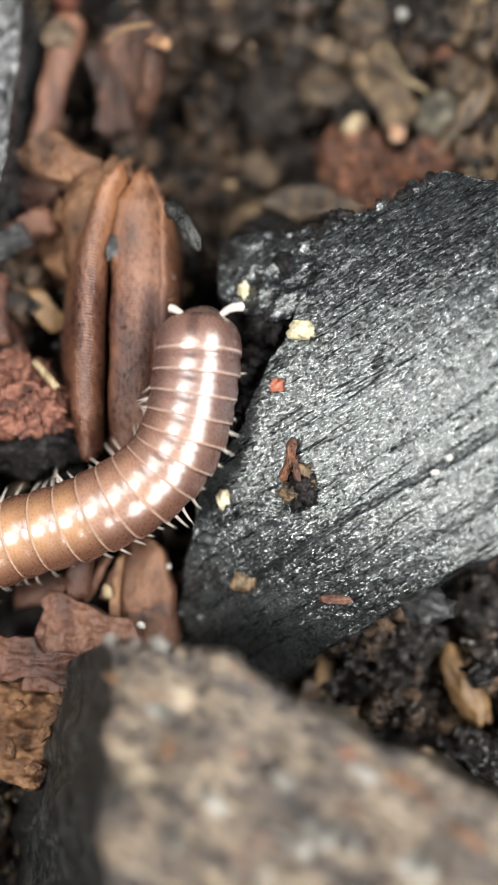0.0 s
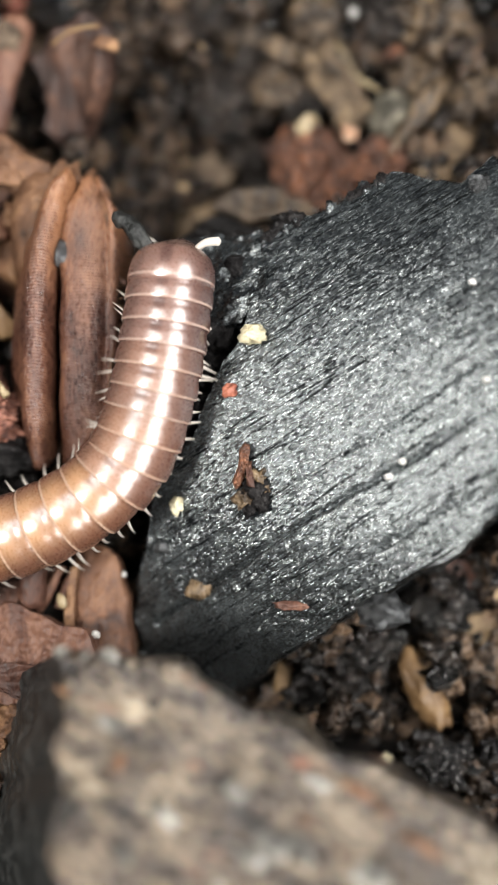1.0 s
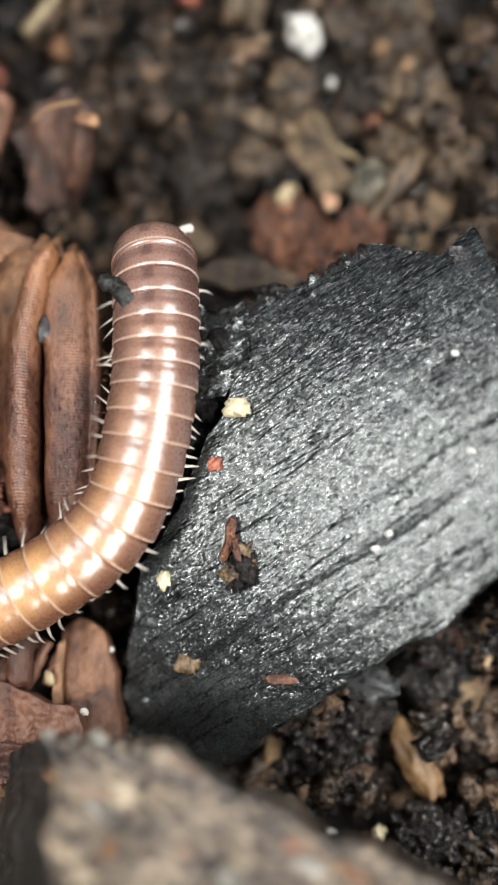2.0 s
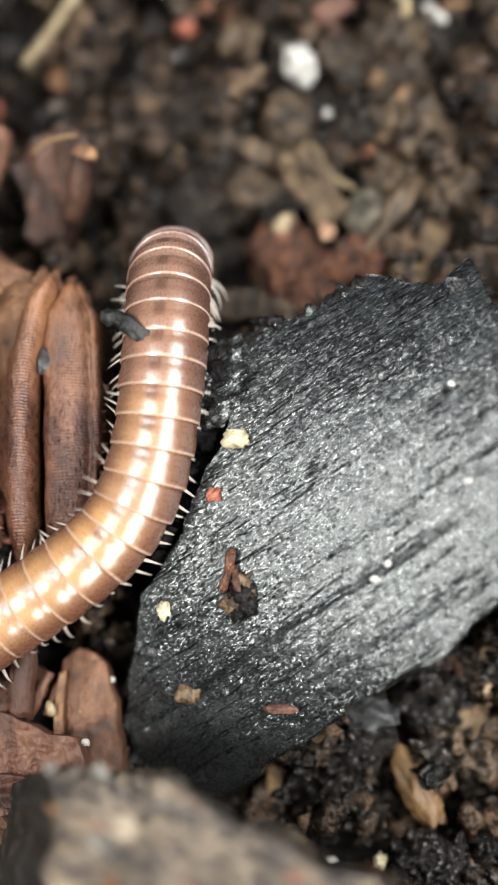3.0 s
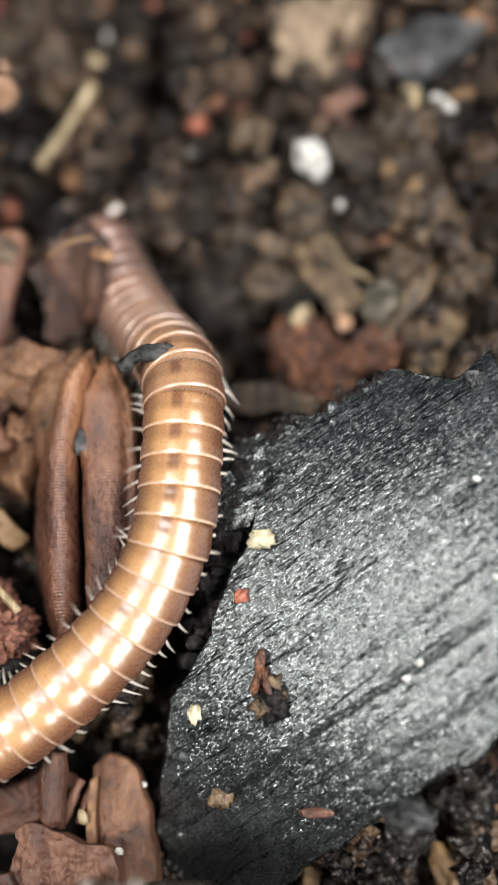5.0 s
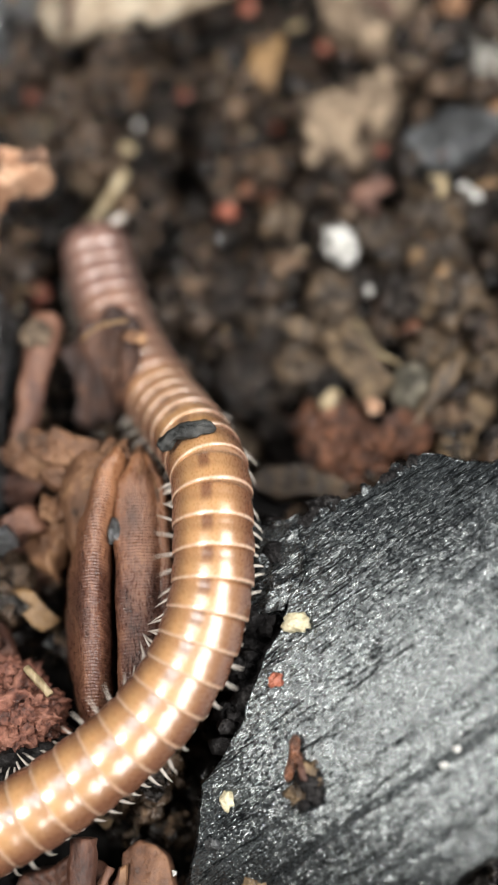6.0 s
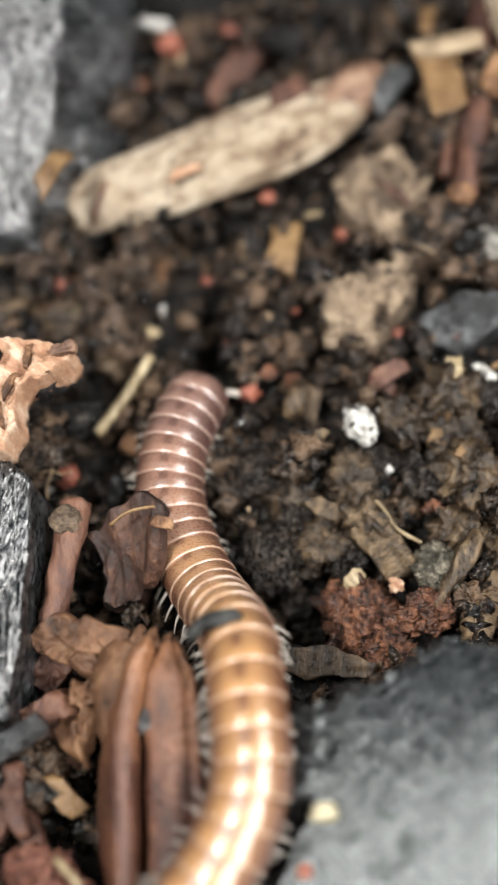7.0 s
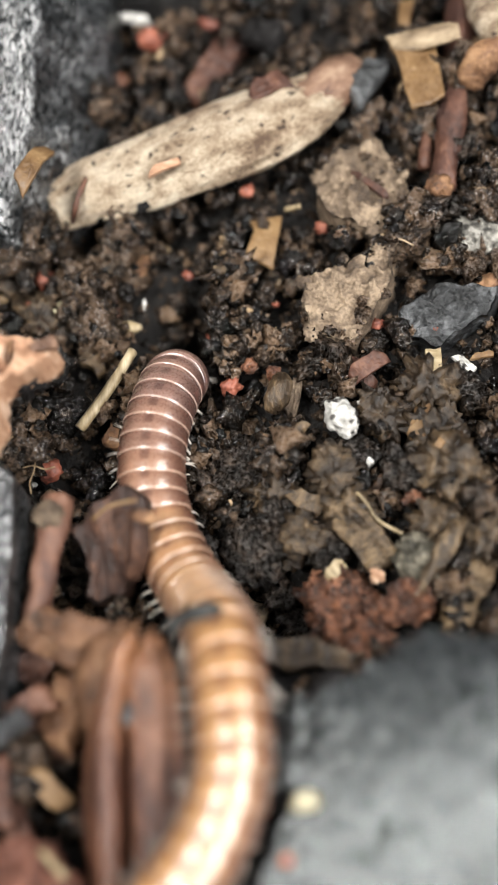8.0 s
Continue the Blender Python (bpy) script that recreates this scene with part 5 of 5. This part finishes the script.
    for k, (p, lw, rz) in enumerate((((-1.037, 4.557), (0.22, 0.1), 95), ((-1.203, 4.133), (0.22, 0.14), -40), ((0.306, 3.675), (0.34, 0.11), 75), ((-0.825, 4.912), (0.26, 0.09), 80), ((0.813, 3.743), (0.28, 0.12), -60), ((0.007, 1.705), (0.7, 0.3), -8), ((-0.164, 2.198), (0.3, 0.22), -40),
                                      ((-1.013, 3.527), (0.28, 0.2), 70), ((1.434, -0.601), (0.4, 0.3), 20), ((1.588, -0.905), (0.3, 0.2), -30), ((0.335, -1.350), (0.3, 0.2), 60))):
        solo("bark_chip", flake(*lw, 0.07, 170 + k, 0.05, jag=0.16), (BARK, OLIVE, CLAY, RUST_BARK)[k % 4], at(*lying(p, 0.12), 7 * (-1) ** k, 5, rz), "small brown bark chip on the soil", "bark", "bark chips on the soil")
    solo("straw", tube([lying((-0.846, 4.083), 0.32), lying((-1.019, 3.778), 0.28), lying((-1.246, 3.492), 0.24)], lambda u: 0.04, 10, 3, 0.15), STRAW, at(0, 0, 0), "short greenish-yellow straw on the soil", "straw")
    solo("straw", tube([lying((0.346, 5.240), 0.14), lying((0.469, 5.229), 0.14)], lambda u: 0.022, 8, 3, 0.15), STRAW, at(0, 0, 0), "tiny straw piece by a leaf scrap", "straw")
    solo("rotten_wood", lump(0.25, 0.10, 0.09, 89, 4, 0.25, 1.8, 6, 0.6), LEAF, at(*lying((1.22, -1.28), 0.2), 0, 4, -67), "ochre piece of rotten wood in the soil", "wood")
    solo("leaf_scrap", flake(0.3, 0.1, 0.04, 61, 0.02), LEAF, at(*lying((0.381, -1.208), 0.25), 0, 0, 80), "yellow scrap of leaf beneath the charcoal", "leaf", "leaf scraps")
    for k, (p, r) in enumerate((((0.803, -1.032), (0.26, 0.2, 0.2)), ((0.533, -1.266), (0.16, 0.2, 0.16)), ((0.773, -1.356), (0.16, 0.2, 0.18)), ((1.276, -1.705), (0.2, 0.18, 0.16)), ((1.143, -1.959), (0.22, 0.2, 0.18)), ((1.381, -0.774), (0.2, 0.2, 0.15)),
                                ((1.053, 2.943), (0.2, 0.15, 0.13)), ((0.695, 3.151), (0.16, 0.13, 0.12)), ((-0.095, 3.115), (0.2, 0.15, 0.12)), ((-0.092, 2.533), (0.24, 0.16, 0.12)), ((1.516, 3.559), (0.16, 0.13, 0.1)), ((-1.458, 3.667), (0.22, 0.14, 0.14)))):
        solo("soil_clod", lump(*r, 190 + k, 4, 0.6, 2.2, 6), EARTH if 5 < k < 11 else CRUMB, at(*lying(p, 0.05), 0, 0, 50 * k), "brown crumbly clod of soil" if 5 < k < 11 else "black crumbly clod of soil", "soil clod", "soil clods")


soil_things()


# ---- crumbs, clods and fibres of the soil ----
crumbs = shape_arrays(lump(1, 1, 0.8, k, 1, 1.0, 1.9) for k in range(8))
clods = shape_arrays(lump(1, 0.75, 0.7, 20 + k, 3, 0.75, 2.2, 5, 0.66) for k in range(12))
lumps = shape_arrays(lump(1, 0.6, 0.5, 50 + k, 3, 1.0, 2.3, 5, 0.64) for k in range(12))
grains = shape_arrays(lump(1, 0.85, 0.75, 80 + k, 2, 1.0, 2.4, 4, 0.66) for k in range(10))
HOLES = ((-1.15, -1.08, 0.55, 0.75), (-1.34, 0.22, 0.4, 0.4), (0.75, 0.2, 0.75, 1.0), (-0.47, 4.22, 0.17, 0.2), (-0.15, 1.0, 0.3, 1.0))
UNDER = HOLES + tuple((x, y, d, d) for x, y, d in SPOTS)
LOW = HOLES + tuple((x, y, 0.7 * d, 0.7 * d) for x, y, d in SPOTS)
scatter("soil_clods", CRUMB, 680, clods, (0.10, 0.32), "ragged black clods of moist soil", "soil clods", 4, sink=0.15, clear=UNDER, heave=0.18, tilt=3.0, piled=False, smooth=True, big=(0.14, "clod"))
scatter("earth_lumps", EARTH, 620, lumps, (0.07, 0.24), "dark brown lumps of rotting earth", "soil clods", 14, sink=0.25, clear=LOW, heave=0.09, tilt=3.0, piled=False, smooth=True)
scatter("earth_grains", EARTH, 1300, grains, (0.04, 0.12), "small brown lumps of earth", "soil crumbs", 16, sink=0.2, clear=LOW, tilt=3.0, smooth=True)
scatter("soil_grains", CRUMB, 2300, grains, (0.04, 0.12), "small black lumps of moist soil", "soil crumbs", 17, sink=0.2, clear=LOW, tilt=3.0, smooth=True)
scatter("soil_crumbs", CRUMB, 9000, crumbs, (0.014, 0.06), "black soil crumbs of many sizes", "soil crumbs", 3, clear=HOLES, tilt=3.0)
scatter("earth_crumbs", EARTH, 4500, crumbs, (0.014, 0.055), "brown earth crumbs of many sizes", "soil crumbs", 15, clear=HOLES, tilt=3.0)
fibres = shape_arrays(tube([(-1, 0, 0), (-0.4, 0.15 * k - 0.3, 0.1), (0.3, 0.3 - 0.12 * k, 0.12), (1, 0.1, 0)], lambda u: 0.05, 5, 0, 0, 1, 3) for k in range(4))
scatter("root_fibres", FLECK, 200, fibres, (0.05, 0.2), "fine brown root fibres in the soil", "root fibres", 6, sink=0.3, clear=HOLES)
flakes = shape_arrays(flake(2, 0.8, 0.3, k, 0.3, 16, 0.12) for k in range(6))
scatter("bark_bits", OLIVE, 260, flakes, (0.06, 0.2), "dark brown bits of rotten bark", "bark bits", 9, sink=0.4, clear=UNDER, tilt=1.2)
scatter("plant_flecks", FLECK, 800, flakes, (0.025, 0.085), "small brown shreds of bark and leaf in the soil", "plant litter", 5, sink=0.3, clear=UNDER, tilt=1.0)


# ---- the millipede ----
# control points of the body's line, from the tail to beyond the head, at five moments
LINES = {}
LINES["a"] = [(-4.5, -2.0, 0.62), (-2.8, -1.2, 0.85), (-1.395, -0.58, 1.0), (-0.995, -0.467, 1.05), (-0.61, -0.29, 1.1), (-0.38, -0.07, 1.13), (-0.265, 0.2, 1.18), (-0.17, 0.65, 1.24),
              (-0.1, 1.5, 1.24), (-0.2, 2.0, 0.8), (-0.5, 2.5, 0.5), (-0.932, 3.182, 0.4), (-1.03, 3.712, 0.4), (-1.05, 4.2, 0.35), (-1.05, 4.8, 0.3), (-1.05, 5.2, 0.3)]
LINES["b"] = [(-4.5, -2.0, 0.62), (-2.8, -1.15, 0.85), (-1.4, -0.52, 1.0), (-1.02, -0.31, 1.03), (-0.56, -0.01, 1.1), (-0.31, 0.23, 1.12), (-0.155, 0.58, 1.18), (-0.08, 1.12, 1.22),
              (-0.07, 1.63, 1.12), (-0.13, 1.80, 0.6), (-0.25, 1.88, 0.15), (-0.6, 2.6, 0.3), (-1.03, 3.7, 0.4), (-1.05, 4.2, 0.35), (-1.05, 4.8, 0.3), (-1.05, 5.2, 0.3)]
LINES["c"] = [(-4.5, -1.9, 0.62), (-2.8, -1.05, 0.85), (-1.4, -0.45, 1.0), (-1.01, -0.25, 1.03), (-0.6, 0.07, 1.1), (-0.35, 0.36, 1.13), (-0.18, 0.7, 1.2), (-0.11, 1.2, 1.2),
              (-0.11, 1.63, 1.12), (-0.411, 2.077, 0.55), (-0.689, 2.60, 0.38), (-0.9, 3.15, 0.4), (-1.03, 3.71, 0.4), (-1.05, 4.2, 0.35), (-1.05, 4.8, 0.3), (-1.05, 5.2, 0.3)]
LINES["d"] = [(-4.5, -1.85, 0.62), (-2.8, -1.0, 0.85), (-1.434, -0.41, 1.0), (-1.005, -0.191, 1.05), (-0.58, 0.10, 1.1), (-0.31, 0.42, 1.15), (-0.16, 0.796, 1.2), (-0.143, 1.213, 1.2),
              (-0.189, 1.616, 1.1), (-0.534, 2.188, 0.55), (-0.81, 2.675, 0.38), (-0.98, 3.182, 0.36), (-1.07, 3.712, 0.38), (-1.06, 4.1, 0.35), (-0.98, 4.5, 0.25), (-0.8, 4.8, 0.2)]
LINES["e"] = [(-4.5, -1.85, 0.62), (-2.8, -1.0, 0.85), (-1.43, -0.40, 1.0), (-1.0, -0.18, 1.05), (-0.54, 0.11, 1.1), (-0.25, 0.45, 1.15), (-0.09, 0.82, 1.2), (-0.1, 1.281, 1.2),
              (-0.157, 1.68, 1.05), (-0.392, 2.083, 0.55), (-0.585, 2.471, 0.38), (-0.695, 2.85, 0.36), (-0.68, 3.3, 0.37), (-0.57, 3.76, 0.26), (-0.52, 4.0, -0.08), (-0.50, 4.14, -0.5)]
LINE_AT = [(0.0, "a"), (1.0, "a"), (3.5, "b"), (4.5, "c"), (6.1, "d"), (7.0, "e"), (8.0, "e")]
HEAD_AT = [(0.0, 6.99), (0.5, 7.30), (1.0, 7.50), (1.5, 7.74), (2.2, 8.33), (3.0, 9.1), (3.5, 9.55), (4.0, 9.84), (4.2, 9.86), (4.5, 10.12), (5.2, 10.8), (5.8, 11.38), (6.2, 12.05), (6.5, 12.58), (6.7, 12.82), (7.0, 13.05), (8.0, 13.6)]
WAG_AT = [(0.0, -0.09), (0.5, -0.14), (1.0, 0.0), (1.5, -0.15), (2.2, -0.06), (3.0, 0.0), (6.0, 0.0), (6.6, 0.0), (7.0, 0.12), (7.5, 0.02), (8.0, 0.03)]


def ease(rows, t):
    """A smooth value between rows of (time, value)."""
    v = np.array([r[1] for r in rows], float)
    s = np.array([r[0] for r in rows], float)
    slope = np.gradient(v, s)
    i = int(np.clip(np.searchsorted(s, t, "right") - 1, 0, len(s) - 2))
    h = s[i + 1] - s[i]
    u = (t - s[i]) / h
    return (v[i] * (2 * u ** 3 - 3 * u ** 2 + 1) + slope[i] * h * (u ** 3 - 2 * u ** 2 + u) + v[i + 1] * (3 * u ** 2 - 2 * u ** 3) + slope[i + 1] * h * (u ** 3 - u ** 2))


STEPS = 14


def body_line(t):
    i = max(k for k, (s, _) in enumerate(LINE_AT[:-1]) if s <= t)
    u = (t - LINE_AT[i][0]) / (LINE_AT[i + 1][0] - LINE_AT[i][0])
    u = u * u * (3 - 2 * u)
    a, b = LINES[LINE_AT[i][1]], LINES[LINE_AT[i + 1][1]]
    pts = np.array([p[:] for p in spline([Vector(p).lerp(Vector(q), u) for p, q in zip(a, b)], STEPS)])
    ends = pts[:1].repeat(8, 0), pts[-1:].repeat(8, 0)
    wide = np.concatenate([ends[0], pts, ends[1]])
    kernel = np.hanning(19)[1:-1] / np.hanning(19).sum()
    pts = np.stack([np.convolve(wide[:, n], kernel, "valid") for n in range(3)], 1)
    arc = np.concatenate([[0], np.cumsum(np.linalg.norm(np.diff(pts, axis=0), axis=1))])
    head = np.interp(ease(HEAD_AT, t) * STEPS, np.arange(len(pts)), arc)
    return pts, arc, head


RINGS = 46
OFFSETS = [0.13]
for k in range(1, RINGS):
    OFFSETS.append(OFFSETS[-1] + (0.12 if k < 7 else 0.12 + 0.045 * min(1, (k - 6) / 5)))


def ring_poses(t):
    """Where every ring is at a time: its middle, its axis forwards, its back up."""
    pts, arc, head = body_line(t)
    wag = ease(WAG_AT, t)

    def place(back):
        s = head - back
        p = Vector([np.interp(s, arc, pts[:, n]) for n in range(3)])
        p.x += wag * max(0.0, 1 - back / 0.9) ** 1.5
        return p

    out = []
    for o in OFFSETS:
        d = (place(o - 0.08) - place(o + 0.08)).normalized()
        side = d.cross(Vector((0, 0, 1))).normalized()
        m = Matrix((side, d, side.cross(d))).transposed().to_4x4()
        m.translation = place(o) * S
        out.append(m)
    return out


R = 0.232


def ring_mesh(pitch, radius):
    prof = ((0.66, 0.90), (0.50, 0.945), (0.32, 0.958), (0.20, 0.964), (0.12, 0.985), (-0.12, 0.998), (-0.34, 1.0), (-0.445, 0.999), (-0.487, 0.983), (-0.50, 0.953), (-0.48, 0.90))
    rows = []
    for y, r in prof:
        rows.append([(math.cos(a) * radius * r, y * pitch, math.sin(a) * radius * r * (0.96 if math.sin(a) > 0 else 0.82))
                     for a in (2 * math.pi * k / 36 for k in range(36))])
    return loft(rows)


def leg_mesh():
    c = [(0, 0, 0), (0.05, 0.0, 0.012), (0.10, 0.0, 0.002), (0.15, 0.0, -0.03), (0.195, 0.0, -0.085)]
    return tube(c, lambda u: 0.0155 * (1 - 0.55 * u - 0.35 * u * u), 7, 0, 0, 1, 3, up=(0, 1, 0))


def millipede():
    body = base("millipede", Matrix(), "glossy amber-brown millipede with pale ring edges and pale legs", "millipede")
    first = ring_poses(0)
    rings, legs = [], []
    leg_data = None
    shared = {}
    for k in range(RINGS):
        if k == 0:
            rows = []
            for y, r in ((0.15, 0.30), (0.145, 0.48), (0.125, 0.68), (0.09, 0.84), (0.04, 0.94), (-0.02, 0.985), (-0.07, 0.99), (-0.085, 0.96), (-0.085, 0.88)):
                rows.append([(math.cos(a) * 1.05 * R * r, y, math.sin(a) * 1.05 * R * r * (0.96 if math.sin(a) > 0 else 0.8)) for a in (2 * math.pi * q / 36 for q in range(36))])
            ring = part("collar", loft(rows), RING_MATERIALS[0], body, "smooth mauve shield behind the head")
            part("head", lump(0.15, 0.12, 0.13, 1, 3, 0.05), HEAD_M, ring, "dark brown head bent down", at(0, 0.10, -0.10))
            for sx in (-1, 1):
                part("antenna", tube([(0, 0, 0), (0.05 * sx, 0.05, 0.02 * sx), (0.10 * sx, 0.08, 0.03 * sx), (0.15 * sx + 0.02, 0.09, 0.03 * sx - 0.01)], lambda u: 0.016 + 0.012 * u - 0.02 * (u > 0.95), 8, 0, 0.1), LEG, ring, "pale jointed feeler", at(0.07 * sx, 0.12, -0.08 + 0.01 * sx))
        else:
            key = 0 if k < 4 else 1 if k < 7 else 2 if k < 10 else 3 if k < 14 else 4
            if key not in shared:
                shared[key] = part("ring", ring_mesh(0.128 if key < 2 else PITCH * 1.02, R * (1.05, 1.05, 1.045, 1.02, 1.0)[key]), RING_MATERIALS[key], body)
                ring = shared[key]
            else:
                ring = new("ring", shared[key].data)
                ring.parent = body
            if k > 1:
                for j in (0, 1):
                    for sx in (-1, 1):
                        if leg_data is None:
                            leg = part("leg", leg_mesh(), LEG, ring)
                            leg_data = leg.data
                        else:
                            leg = new("leg", leg_data)
                            leg.parent = ring
                        legs.append((leg, sx, k + 0.5 * j, 0.04 - 0.08 * j))
        ring.matrix_basis = first[k]
        rings.append(ring)
    return body, rings, legs


def leg_pose(sx, phase, y, t):
    """A leg swings to and fro; the swing runs forwards along the body as a wave."""
    w = 2 * math.pi * (phase / 7.5 - 1.6 * t)
    swing = 36 * math.sin(w)
    lift = 16 * max(0, math.cos(w)) - (-10 if sx < 0 else 40) - 15 * math.sin(2.3 * phase + sx)
    m = at((0.155 if sx < 0 else 0.125) * sx, y, -0.12)
    turn = Euler((0, radians(-lift), radians(swing))).to_matrix().to_4x4()
    return m @ (turn if sx > 0 else pose(0, 0, 0, 0, 0, 180) @ turn)


MILLIPEDE, BODY_RINGS, BODY_LEGS = millipede()
FLAKE = solo("bark_flake", husk([(-0.17, -0.02, -0.02), (-0.06, 0.012, 0.01), (0.06, 0.015, 0.012), (0.17, -0.02, -0.02)], 0.05, 0.03, 0.014, 3, 14, 7.0, tip=(0.6, 0.2), rough=0.5), FLANK_SHADE_AND_FLAKE, at(*(-0.381, 1.219, 1.200)), "thin dark grey flake pushed along by the millipede", "flake")


# ---- what moves ----
def motions():
    times = [round(0.2 * k, 2) for k in range(41)]
    by_time = [ring_poses(t) for t in times]
    for k, ring in enumerate(BODY_RINGS):
        walk(ring, [(t, p[k]) for t, p in zip(times, by_time)])
    beats = [round(k * 4 / 30, 4) for k in range(61)]
    for leg, sx, phase, y in BODY_LEGS:
        walk(leg, [(t, leg_pose(sx, phase, y, t)) for t in beats])
    walk(FLAKE, [(0.0, at(*(-0.381, 1.219, 1.200), 20, 0, -55)), (1.0, at(*(-0.347, 1.158, 1.300), 10, 0, -50)), (1.5, at(*(-0.326, 1.178, 1.400), 10, 0, -50)), (3.0, at(*(-0.259, 1.205, 1.420), 10, 0, -35)),
                 (3.5, at(*(-0.259, 1.203, 1.420), 5, 0, -30)), (4.2, at(*(-0.247, 1.451, 1.360), 0, 0, -20)), (4.5, at(*(-0.299, 1.630, 1.300), 0, 0, 5)), (6.2, at(*(-0.266, 1.704, 1.300), 0, 0, 15)), (8.0, at(*(-0.274, 1.699, 1.300), 0, 0, 15))])
    # the husk, shoved along as the body squeezes past
    walk(SEED_HUSK, [(t, at(x, y, 0)) for t, x, y in ((0.0, 0, 0), (3.0, 0, 0), (3.5, 0, 0), (3.8, 0.02, 0.04), (4.0, 0.038, 0.075), (4.2, 0.045, 0.085), (4.5, 0.08, 0.15), (4.7, 0.085, 0.15),
                                                      (5.2, 0.083, 0.12), (5.8, 0.08, 0.10), (6.2, 0.09, 0.08), (7.0, 0.095, 0.07), (8.0, 0.095, 0.07))])
    # the point in focus
    walk(focus_mark, [(0.0, at(*(0.383, 0.201, 1.04))), (4.0, at(*(0.55, 0.665, 1.06))), (6.0, at(*(0.072, 0.969, 1.120))), (6.6, at(*(0.062, 1.813, 1.000))), (7.0, at(*(0.110, 2.652, 0.700))), (7.3, at(*(0.187, 3.174, 0.250))), (7.6, at(*(0.186, 3.25, 0.120))), (8.0, at(*(0.241, 3.45, 0.100)))])


motions()
